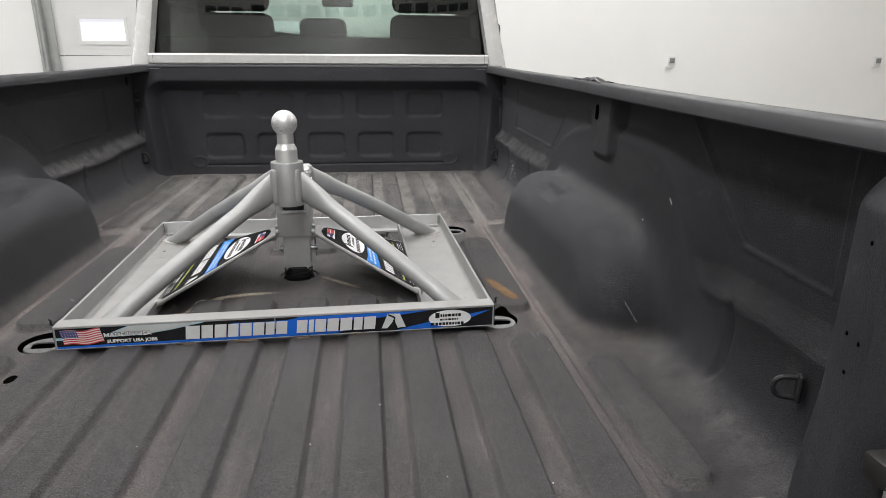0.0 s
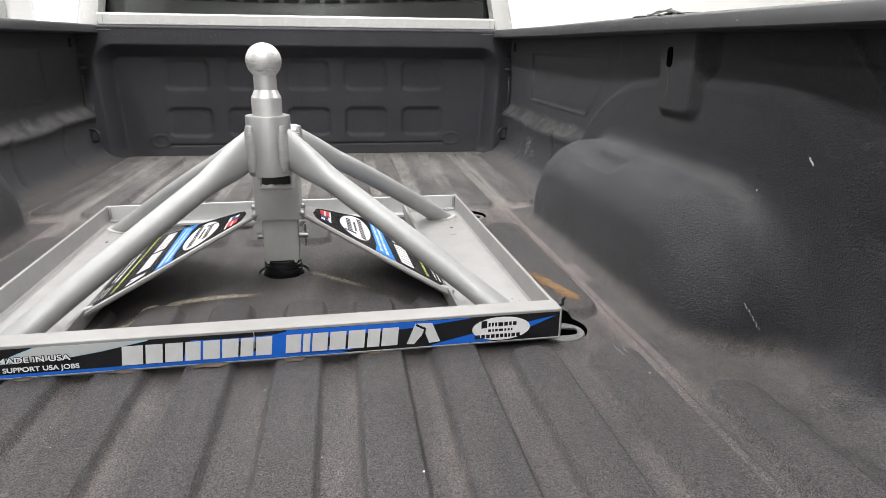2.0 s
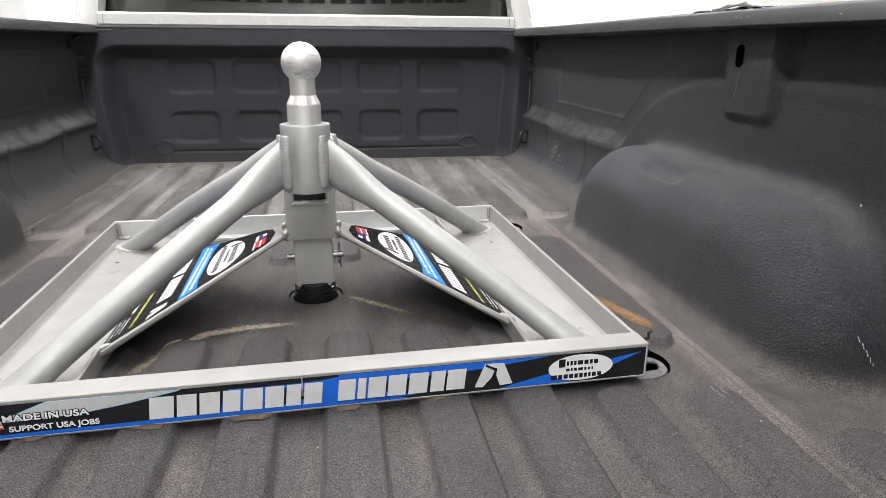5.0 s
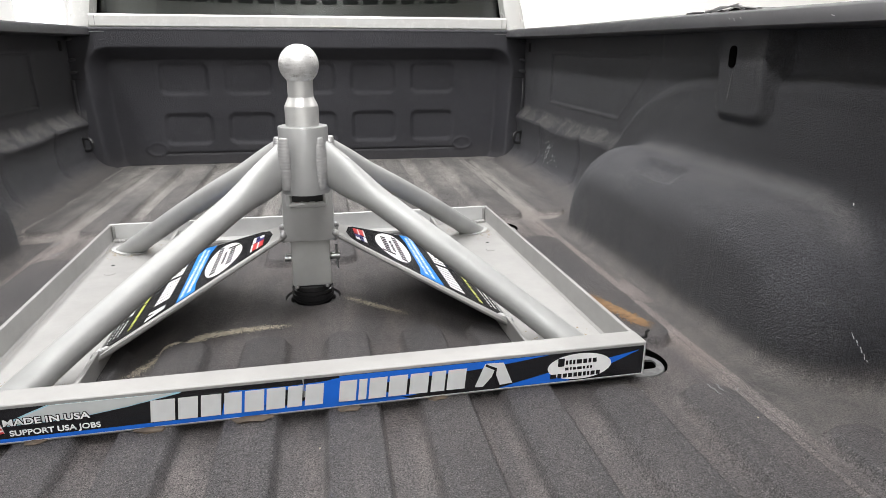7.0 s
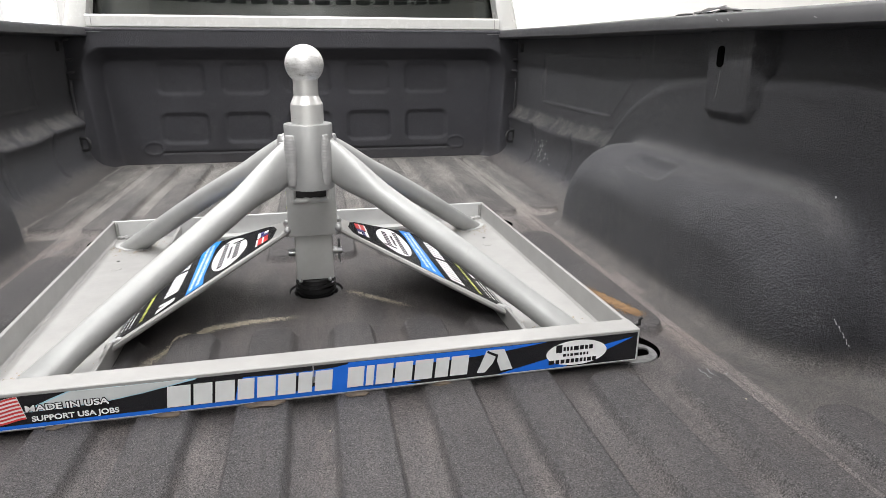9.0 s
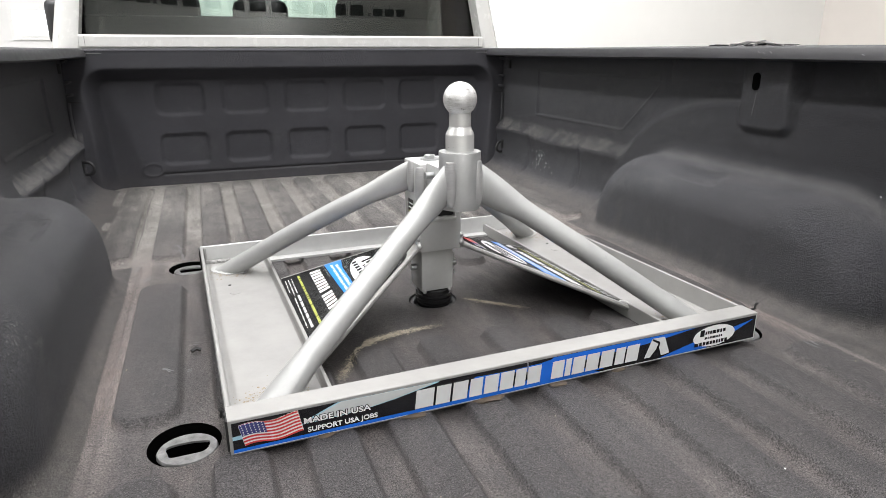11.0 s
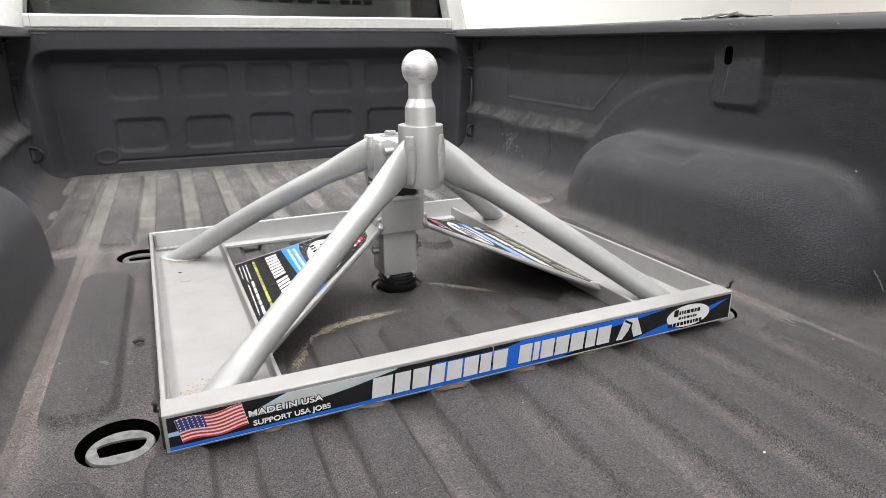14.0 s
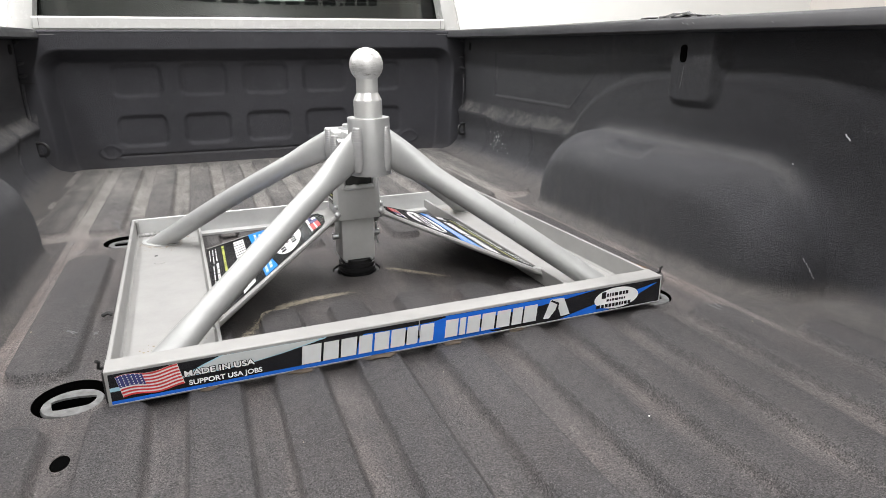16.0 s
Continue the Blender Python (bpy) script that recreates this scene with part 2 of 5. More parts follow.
def plain(name, colour, rough=0.5, metal=0.0):
    m, t, b = mat_base(name)
    n = noise_of(t, 60.0, 3.0)
    link(t, ramp(t, n, [(0.3, tuple(c * 0.92 for c in colour)), (0.7, colour)]), b.inputs["Base Color"])
    b.inputs["Roughness"].default_value, b.inputs["Metallic"].default_value = rough, metal
    return m


def glass(name, tint, gloss_ior=1.55, rough=0.0):
    m, t, b = mat_base(name)
    t.nodes.remove(b)
    clear = t.nodes.new("ShaderNodeBsdfTransparent")
    clear.inputs[0].default_value = (*tint, 1)
    gloss = t.nodes.new("ShaderNodeBsdfGlossy")
    gloss.inputs["Roughness"].default_value = rough
    f = node(t, "ShaderNodeFresnel", IOR=gloss_ior)
    mix = t.nodes.new("ShaderNodeMixShader")
    link(t, f.outputs[0], mix.inputs[0])
    link(t, clear.outputs[0], mix.inputs[1])
    link(t, gloss.outputs[0], mix.inputs[2])
    link(t, mix.outputs[0], t.nodes["Material Output"].inputs[0])
    return m


def glow(name, colour, strength):
    m, t, b = mat_base(name)
    b.inputs["Emission Color"].default_value, b.inputs["Emission Strength"].default_value = (*colour, 1), strength
    return m


def silver(name, colour, rough, metal, streak=0.5):
    """Satin silver-grey coating on metal with handling smudges."""
    m, t, b = mat_base(name)
    n = noise_of(t, 14.0, 6.0, 0.66)
    link(t, ramp(t, n, [(0.28, tuple(c * 0.86 for c in colour)), (0.62, colour), (0.9, tuple(min(1, c * 1.08) for c in colour))]), b.inputs["Base Color"])
    link(t, mathed(t, "MULTIPLY_ADD", noise_of(t, 40.0, 5.0, 0.7), 0.3 * streak, rough - 0.15 * streak), b.inputs["Roughness"])
    wear = mathed(t, "MULTIPLY", mathed(t, "SUBTRACT", noise_of(t, 38.0, 9.0, 0.82), 0.615), 9.0)
    wear.node.use_clamp = True
    tone = b.inputs["Base Color"].links[0].from_socket
    link(t, mixed(t, mathed(t, "MULTIPLY", wear, 0.5 * streak), tone, tuple(c * 0.45 for c in colour)), b.inputs["Base Color"])
    b.inputs["Metallic"].default_value = metal
    bumped(t, b, noise_of(t, 1100.0, 2.0), 0.06, 0.0005)
    return m


def scuffed(name):
    """Chrome worn dull in patches, with a smeared band of grease and scratches."""
    m, t, b = mat_base(name)
    patch = noise_of(t, 70.0, 8.0, 0.78)
    fine = noise_of(t, 420.0, 4.0, 0.7)
    tc = t.nodes.new("ShaderNodeTexCoord")
    flat = node(t, "ShaderNodeMapping", Scale=(22.0, 22.0, 160.0))
    link(t, tc.outputs["Object"], flat.inputs["Vector"])
    smear = node(t, "ShaderNodeTexNoise", Scale=2.0, Detail=7.0, Roughness=0.72)
    link(t, flat.outputs[0], smear.inputs["Vector"])
    tone = mathed(t, "MULTIPLY_ADD", fine, 0.25, mathed(t, "MULTIPLY_ADD", patch, 0.40, mathed(t, "MULTIPLY", smear.outputs["Fac"], 0.45)))
    link(t, ramp(t, tone, [(0.42, (0.22, 0.215, 0.20)), (0.485, (0.54, 0.54, 0.53)), (0.60, (0.70, 0.70, 0.70))]), b.inputs["Base Color"])
    link(t, mathed(t, "MULTIPLY_ADD", tone, -0.8, 0.87), b.inputs["Roughness"])
    b.inputs["Metallic"].default_value = 0.6
    bumped(t, b, fine, 0.12, 0.0006)
    return m


M_LINER = liner("sprayed_liner", settled=1.2, tone=0.9)
M_SIDE = liner("sprayed_liner_side", paled=0.88, settled=1.0, tone=0.95, footed=0.8, skin=1.25, salt=3.0, level=0.62, hem=0.032, pebble=240.0, rubs=0.65)
M_PANEL = liner("sprayed_liner_clean", paled=0.09, settled=0.6, tone=1.2, footed=0.15, skin=0.55, salt=1.7)
M_POST = liner("sprayed_liner_smooth", paled=0.0, settled=1.0, tone=0.80, footed=0.3, skin=0.4)
M_FLOOR = liner("sprayed_liner_dusty", True)
M_BODY = paint("white_body_paint", (0.62, 0.62, 0.605), 0.25, 0.0, 0.02, coat=0.6)
M_JAMB = paint("silver_jamb_paint", (0.52, 0.53, 0.54), 0.35, 0.3, 0.04, coat=0.3)
M_BLACK = paint("black_plastic", (0.018, 0.018, 0.019), 0.45, 0.0, 0.25, 30.0, 0.1)
M_RUBBER = paint("black_rubber", (0.014, 0.014, 0.014), 0.6, 0.0, 0.2, 30.0, 0.1)
M_CAP = paint("grey_rail_cap", (0.023, 0.0229, 0.0262), 0.46, 0.0, 0.12, 12.0, 0.12, 500.0)
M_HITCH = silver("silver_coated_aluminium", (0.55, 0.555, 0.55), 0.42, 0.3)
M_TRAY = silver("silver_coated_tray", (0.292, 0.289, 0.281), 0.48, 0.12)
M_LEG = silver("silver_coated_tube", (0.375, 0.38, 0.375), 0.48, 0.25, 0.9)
M_WELD = silver("bright_weld", (0.42, 0.42, 0.42), 0.42, 0.45)
M_BALL = scuffed("worn_chrome")
M_SHANK = silver("machined_steel", (0.64, 0.64, 0.63), 0.30, 0.5, 0.6)
M_SLEEVE = silver("satin_silver_sleeve", (0.44, 0.445, 0.445), 0.34, 0.55)
M_ZINC = silver("zinc_steel", (0.55, 0.56, 0.57), 0.3, 0.9)
M_RING = paint("worn_grey_ring", (0.15, 0.15, 0.15), 0.4, 0.3, 0.5, 75.0, 0.6, 85.0)
# shade inside holes put into the colour: near black, no gloss
M_HOLE_SHADE = plain("painted_hole_shade", (0.002, 0.002, 0.002), 1.0)
M_HOLE_SHADE.node_tree.nodes["Principled BSDF"].inputs["Specular IOR Level"].default_value = 0.0
M_DARKTUBE = silver("grey_coated_tube", (0.50, 0.505, 0.495), 0.45, 0.2)
M_RUST = paint("rust_stain", (0.155, 0.090, 0.042), 0.85, 0.0, 0.35, 60.0, 0.2)
M_SOIL = paint("dry_mud_stain", (0.34, 0.305, 0.24), 0.9, 0.0, 0.3, 70.0, 0.2)
M_WALL = paint("white_wall_paint", (0.86, 0.86, 0.84), 0.6, 0.0, 0.015, 2.0, 0.05, 200.0)
M_BEIGE = paint("cream_wall_paint", (0.74, 0.70, 0.66), 0.6, 0.0, 0.02, 2.0, 0.05, 200.0)
M_DOOR = paint("white_door_panel", (0.70, 0.70, 0.695), 0.4, 0.0, 0.015, 3.0)
M_STEEL = paint("galvanised_track", (0.42, 0.43, 0.42), 0.4, 0.6, 0.1, 14.0)
M_SHUTTER = paint("grey_shutter", (0.56, 0.56, 0.545), 0.5, 0.1, 0.06, 6.0)
M_CONC = paint("sealed_concrete", (0.30, 0.295, 0.285), 0.35, 0.0, 0.12, 1.4, 0.1, 60.0)
M_CEIL = paint("white_ceiling", (0.8, 0.8, 0.79), 0.7, 0.0, 0.02, 2.0)
M_PLATE = plain("white_plastic", (0.75, 0.75, 0.74), 0.35)
M_GREY = plain("grey_plastic", (0.22, 0.22, 0.22), 0.4)
M_SEAT = paint("charcoal_cloth", (0.03, 0.03, 0.032), 0.85, 0.0, 0.2, 60.0, 0.3, 500.0)
M_TINT = glass("tinted_rear_glass", (0.86, 0.90, 0.88), 1.9)
M_SHIELD = glass("green_windscreen", (0.86, 0.95, 0.91), 1.3)
M_DAY = glow("daylight_window", (0.88, 0.90, 1.0), 0.8)
M_DIFF = glow("lamp_diffuser", (1.0, 0.985, 0.95), 3.0)
M_STRIKER = plain("dark_striker", (0.016, 0.015, 0.013), 0.35)
D_BLACK = plain("decal_black", (0.010, 0.010, 0.012), 0.25)
D_LABEL, _t, _b = mat_base("crinkled_black_label")
link(_t, ramp(_t, noise_of(_t, 30.0, 5.0), [(0.3, (0.008, 0.008, 0.009)), (0.7, (0.016, 0.016, 0.017))]), _b.inputs["Base Color"])
_b.inputs["Roughness"].default_value = 0.22
bumped(_t, _b, noise_of(_t, 34.0, 5.0, 0.6), 0.35, 0.004)
M_PLUG = plain("glossy_black_steel", (0.06, 0.06, 0.062), 0.2, 0.85)
M_CLOD = paint("brown_clod", (0.075, 0.058, 0.042), 0.9, 0.0, 0.4, 90.0, 0.5, 300.0)
M_GRIT = paint("tan_grit", (0.24, 0.185, 0.125), 0.9, 0.0, 0.4, 90.0)
D_BLUE = plain("decal_blue", (0.012, 0.125, 0.58), 0.25)
D_SKY = plain("decal_sky_blue", (0.012, 0.20, 0.66), 0.3)
D_SILVER = plain("decal_silver", (0.60, 0.61, 0.61), 0.3)
D_SWOOSH = plain("decal_pale_silver", (0.48, 0.50, 0.50), 0.3)
D_LIGHT = plain("decal_light_blue", (0.30, 0.50, 0.60), 0.3)
D_SCUFF = plain("pale_scuff", (0.17, 0.17, 0.175), 0.6)
D_WHITE = plain("decal_white", (0.75, 0.75, 0.75), 0.3)
D_RED = plain("decal_red", (0.50, 0.035, 0.035), 0.3)
D_NAVY = plain("decal_navy", (0.03, 0.035, 0.16), 0.3)
D_YELLOW = plain("decal_yellow", (0.42, 0.45, 0.10), 0.3)


# ---- mesh helpers ----
def mesh_of(bm, name, smooth=True, angle=35):
    bmesh.ops.recalc_face_normals(bm, faces=bm.faces[:])
    for f in bm.faces:
        f.smooth = smooth
    if smooth:
        lim = radians(angle)
        for e in bm.edges:
            if len(e.link_faces) == 2 and e.calc_face_angle(0) > lim:
                e.smooth = False
    me = bpy.data.meshes.new(name)
    bm.to_mesh(me)
    bm.free()
    return me


def part(name, bm, material, parent=None, label="", smooth=True, angle=35):
    ob = new(name, mesh_of(bm, name, smooth, angle))
    ob.data.materials.append(material)
    if parent is not None:
        ob.parent = parent
    if label:
        ob["label"] = label
    return ob


def thing(name, label, category, m=None, group="", kind=""):
    ob = new(name)
    ob.empty_display_size = 0.05
    if m is not None:
        ob.matrix_world = m
    return tagged(ob, label, category, group, kind)


def box(bm, x0, x1, y0, y1, z0, z1, bevel=0.0, seg=2, m=None):
    r = bmesh.ops.create_cube(bm, size=1)
    t = Matrix.Translation(((x0 + x1) / 2, (y0 + y1) / 2, (z0 + z1) / 2)) @ Matrix.Diagonal((x1 - x0, y1 - y0, z1 - z0, 1))
    bmesh.ops.transform(bm, matrix=t if m is None else m @ t, verts=r["verts"])
    if bevel:
        edges = {e for v in r["verts"] for e in v.link_edges}
        bmesh.ops.bevel(bm, geom=list(edges), offset=bevel, segments=seg, profile=0.5, affect="EDGES")
    return bm


def boxes(*specs, bevel=0.0):
    bm = bmesh.new()
    for s in specs:
        box(bm, *s, bevel=bevel)
    return bm


def turned(profile, seg=32, cx=0, cy=0, bm=None):
    """A body of revolution about the upright through (cx, cy); profile: (radius, z) from the bottom up."""
    bm = bm or bmesh.new()
    rings = []
    for r, z in profile:
        rings.append([bm.verts.new((cx + r * math.cos(2 * math.pi * i / seg), cy + r * math.sin(2 * math.pi * i / seg), z)) for i in range(seg)])
    for a, b in zip(rings, rings[1:]):
        for i in range(seg):
            bm.faces.new((a[i], a[(i + 1) % seg], b[(i + 1) % seg], b[i]))
    bm.faces.new(rings[0][::-1])
    bm.faces.new(rings[-1])
    return bm


def loft(rings, bm=None, closed=True, caps=True):
    bm = bm or bmesh.new()
    vs = [[bm.verts.new(p) for p in r] for r in rings]
    n = len(vs[0])
    for a, b in zip(vs, vs[1:]):
        for i in range(n if closed else n - 1):
            bm.faces.new((a[i], a[(i + 1) % n], b[(i + 1) % n], b[i]))
    if caps and closed:
        bm.faces.new(vs[0][::-1])
        bm.faces.new(vs[-1])
    return bm


def rod(points, radius, seg=10, bm=None, closed=False):
    """A round bar bent along the points."""
    pts = [Vector(p) for p in points]
    rings, up = [], Vector((0.13, 0.21, 0.97)).normalized()
    n = len(pts)
    for i, p in enumerate(pts):
        d = (pts[(i + 1) % n] - pts[i - 1]) if closed else (pts[min(i + 1, n - 1)] - pts[max(i - 1, 0)])
        d.normalize()
        a = d.cross(up).normalized()
        b = a.cross(d)
        rings.append([p + radius * (math.cos(2 * math.pi * k / seg) * a + math.sin(2 * math.pi * k / seg) * b) for k in range(seg)])
    if closed:
        rings.append(rings[0])
    return loft(rings, bm, True, not closed)


def sheet(xs, ys, f, bm=None):
    """A grid of points f(x, y)."""
    bm = bm or bmesh.new()
    vs = [[bm.verts.new(f(x, y)) for x in xs] for y in ys]
    for a, b in zip(vs, vs[1:]):
        for i in range(len(xs) - 1):
            bm.faces.new((a[i], a[i + 1], b[i + 1], b[i]))
    return bm


def steps(a, b, n):
    return [a + (b - a) * i / n for i in range(n + 1)]


def sstep(a, b, x):
    t = min(1.0, max(0.0, (x - a) / (b - a)))
    return t * t * (3 - 2 * t)


def rounded_box_sd(x, y, hx, hy, r):
    qx, qy = abs(x) - hx + r, abs(y) - hy + r
    return math.hypot(max(qx, 0), max(qy, 0)) + min(max(qx, qy), 0) - r


# ---- the room ----
def wall(name, x0, x1, y0, y1, z0, z1, material, label):
    bm = bmesh.new()
    box(bm, x0, x1, y0, y1, z0, z1)
    return tagged(part(name, bm, material, smooth=False), label, "wall", kind="structure")


wall("ground", ROOM_X0 - 0.2, ROOM_X1 + 0.2, ROOM_Y0 - 0.2, ROOM_Y1 + 0.2, GROUND - 0.2, GROUND, M_CONC, "grey sealed concrete workshop floor")["category"] = "floor"
wall("ceiling", ROOM_X0 - 0.2, ROOM_X1 + 0.2, ROOM_Y0 - 0.2, ROOM_Y1 + 0.2, CEILING, CEILING + 0.2, M_CEIL, "plain white ceiling")["category"] = "ceiling"
wall("wall_east", ROOM_X1, ROOM_X1 + 0.2, ROOM_Y0 - 0.2, ROOM_Y1 + 0.2, GROUND, CEILING, M_BEIGE, "plain cream painted wall")
wall("wall_west", ROOM_X0 - 0.2, ROOM_X0, ROOM_Y0 - 0.2, ROOM_Y1 + 0.2, GROUND, CEILING, M_WALL, "plain white painted wall")
wall("wall_south", ROOM_X0, ROOM_X1, ROOM_Y0 - 0.2, ROOM_Y0, GROUND, CEILING, M_WALL, "white painted wall with a lettered sign")
DOOR_X0, DOOR_X1, DOOR_TOP = -3.24, -0.2, 2.57
wall("wall_north", DOOR_X1, ROOM_X1, ROOM_Y1, ROOM_Y1 + 0.2, GROUND, CEILING, M_WALL, "bright white painted wall")
wall("wall_north", ROOM_X0, DOOR_X0, ROOM_Y1, ROOM_Y1 + 0.2, GROUND, CEILING, M_WALL, "bright white painted wall")
wall("wall_north", DOOR_X0, DOOR_X1, ROOM_Y1, ROOM_Y1 + 0.2, DOOR_TOP, CEILING, M_WALL, "white wall over the garage door")

garage_door = tagged(thing("garage_door", "white sectional garage door with small oblong windows", "door"), kind="structure")
SECTION = (DOOR_TOP - GROUND) / 5
for i in range(5):
    z = GROUND + i * SECTION
    win = i == 2
    if not win:
        part("panel", boxes((DOOR_X0, DOOR_X1, ROOM_Y1 + 0.02, ROOM_Y1 + 0.07, z + 0.003, z + SECTION - 0.003), bevel=0.004), M_DOOR, garage_door)
        continue
    a, b = 0.62, 0.872
    xs = [DOOR_X0, -2.965, -2.47, -2.0, -1.505, -1.04, -0.545, DOOR_X1]
    part("panel", boxes((DOOR_X0, DOOR_X1, ROOM_Y1 + 0.02, ROOM_Y1 + 0.07, z + 0.003, a), (DOOR_X0, DOOR_X1, ROOM_Y1 + 0.02, ROOM_Y1 + 0.07, b, z + SECTION - 0.003),
                        *[(xs[k], xs[k + 1], ROOM_Y1 + 0.02, ROOM_Y1 + 0.07, a, b) for k in (0, 2, 4, 6)]), M_DOOR, garage_door)
    for k in (1, 3, 5):
        fx0, fx1 = xs[k], xs[k + 1]
        frame_ob = part("window_frame", boxes((fx0 - 0.02, fx1 + 0.02, ROOM_Y1 + 0.005, ROOM_Y1 + 0.02, a - 0.03, a + 0.012), (fx0 - 0.02, fx1 + 0.02, ROOM_Y1 + 0.005, ROOM_Y1 + 0.02, b - 0.012, b + 0.03),
                                           (fx0 - 0.02, fx0 + 0.012, ROOM_Y1 + 0.005, ROOM_Y1 + 0.02, a + 0.012, b - 0.012), (fx1 - 0.012, fx1 + 0.02, ROOM_Y1 + 0.005, ROOM_Y1 + 0.02, a + 0.012, b - 0.012)), M_PLATE, garage_door)
        part("pane", boxes((fx0, fx1, ROOM_Y1 + 0.05, ROOM_Y1 + 0.056, a, b)), M_DAY, frame_ob, "bright daylit window pane")
track = thing("door_track", "galvanised steel track beside the garage door", "door track")
bm = boxes((DOOR_X0 - 0.10, DOOR_X0 - 0.07, ROOM_Y1 - 0.09, ROOM_Y1 - 0.002, GROUND, DOOR_TOP), (DOOR_X0 - 0.07, DOOR_X0 + 0.03, ROOM_Y1 - 0.02, ROOM_Y1 - 0.002, GROUND, DOOR_TOP),
           (DOOR_X0 - 0.13, DOOR_X0 - 0.10, ROOM_Y1 - 0.10, ROOM_Y1 - 0.06, GROUND, DOOR_TOP), bevel=0.003)
part("rail", bm, M_STEEL, track)
for z in (-0.4, 0.45, 1.3, 2.1):
    part("bracket", boxes((DOOR_X0 - 0.16, DOOR_X0 + 0.02, ROOM_Y1 - 0.03, ROOM_Y1 - 0.022, z, z + 0.06)), M_STEEL, track)


def outlet(x, z):
    o = thing("wall_outlet", "small white wall socket with a grey insert", "wall outlet", pose(x, ROOM_Y1, z), "sockets on the white wall")
    part("cover", boxes((-0.045, 0.045, -0.012, -0.001, -0.06, 0.06), bevel=0.003), M_PLATE, o)
    part("insert", boxes((-0.03, 0.03, -0.03, -0.013, -0.02, 0.04), bevel=0.003), M_GREY, o, "grey socket insert")
    part("lip", boxes((-0.075, 0.03, -0.03, -0.013, -0.075, -0.062)), M_PLATE, o)


outlet(3.986, 0.44)
outlet(6.79, 0.45)

# lettered sign on the wall behind, as plain bars
sign = thing("wall_sign", "long grey sign board with dark lettering on the white wall", "sign", pose(0, ROOM_Y0, 3.08))
part("board", boxes((-6.0, 7.4, 0.001, 0.02, -0.46, 0.20)), M_SHUTTER, sign, "plain grey sign board")
x = -5.6
for w, h, gap in [(0.50, 0.13, 0.13)] * 3 + [(0.12, 0.05, 0.14)] + [(0.56, 0.19, 0.20)] * 10 + [(0.12, 0.05, 0.12)] + [(0.46, 0.13, 0.12)] * 3:
    part("bar", boxes((x, x + w, 0.022, 0.04, -0.17, -0.17 + h), bevel=0.004), D_BLACK, sign)
    x += w + gap
back_door = tagged(part("door_south", boxes((-5.7, 7.4, ROOM_Y0 + 0.002, ROOM_Y0 + 0.05, GROUND, 2.6)), M_SHUTTER, smooth=False), "closed grey roll-up door", "door", kind="structure")

ceiling_light = None
for lx, ly in LAMP_SPOTS:
    m = pose(lx, ly, CEILING)
    if ceiling_light is None:
        ceiling_light = thing("ceiling_light", "long white ceiling light fixture", "ceiling light", m, "ceiling lights")
        part("housing", boxes((-0.33, 0.33, -1.14, 1.14, -0.10, -0.001), bevel=0.01), M_PLATE, ceiling_light)
        part("diffuser", boxes((-0.30, 0.30, -1.10, 1.10, -0.115, -0.102)), M_DIFF, ceiling_light)
    else:
        copy_thing(ceiling_light, m)

# ---- the truck ----
truck = thing("pickup_truck", "white pickup truck with a black sprayed-in bed liner, parked indoors", "pickup truck", pose(0, 0, 0))
TAIL, HEAD = -1.05, 1.42
PUCKS = [(-0.477, -0.382), (0.482, -0.360), (-0.475, 0.385), (0.475, 0.385)]


def rib_mask(x, y):
    """1 on the raised flats of the floor, 0 in the grooves."""
    ax, best = abs(x), 0.0

    def slot(x0, x1, y0, y1, r=0.028):
        sd = rounded_box_sd(ax - (x0 + x1) / 2, y - (y0 + y1) / 2, (x1 - x0) / 2, (y1 - y0) / 2, r)
        outer = sstep(-0.4, 0.4, (ax - (x0 + x1) / 2) / (x1 - x0))
        return 1 - sstep(-0.008 + 0.004 * outer, 0.0045 - 0.0025 * outer, sd)

    for k, (x0, x1) in enumerate(((0.026, 0.097), (0.144, 0.215), (0.255, 0.328), (0.371, 0.444))):
        best = max(best, slot(x0, x1, -1.02, -0.205 if k < 3 else -0.44), slot(x0, x1, 0.16 if k < 3 else 0.44, 1.385))
    best = max(best, slot(0.485, 0.567, -1.02, -0.455, 0.04), slot(0.482, 0.575, -0.325, 0.255, 0.04), slot(0.608, 0.684, -0.965, -0.575, 0.034))
    best = max(best, slot(0.487, 0.565, 0.455, 1.385), slot(0.612, 0.695, 0.475, 1.385))
    best = max(best, slot(0.365, 0.435, -0.33, 0.30))
    bead = math.exp(-((ax - 0.585) / 0.0036) ** 2) * (1 if -1.0 < y < 0.42 else 0)
    return max(best, 0.30 * bead)


def floor_point(x, y):
    z = -0.0145 * (1 - rib_mask(x, y))
    z += 0.0012 * noise.noise(Vector((x * 5, y * 5, 0)))
    if abs(x) > 0.59:
        z -= 0.005 * math.exp(-((y + 1.0025) / 0.006) ** 2)
    return (x, y, z)


FLOOR_HOLES = [(0.0065, -0.014, 0.0505, 0.0485)] + [(px, py, 0.047, 0.051) for px, py in PUCKS]


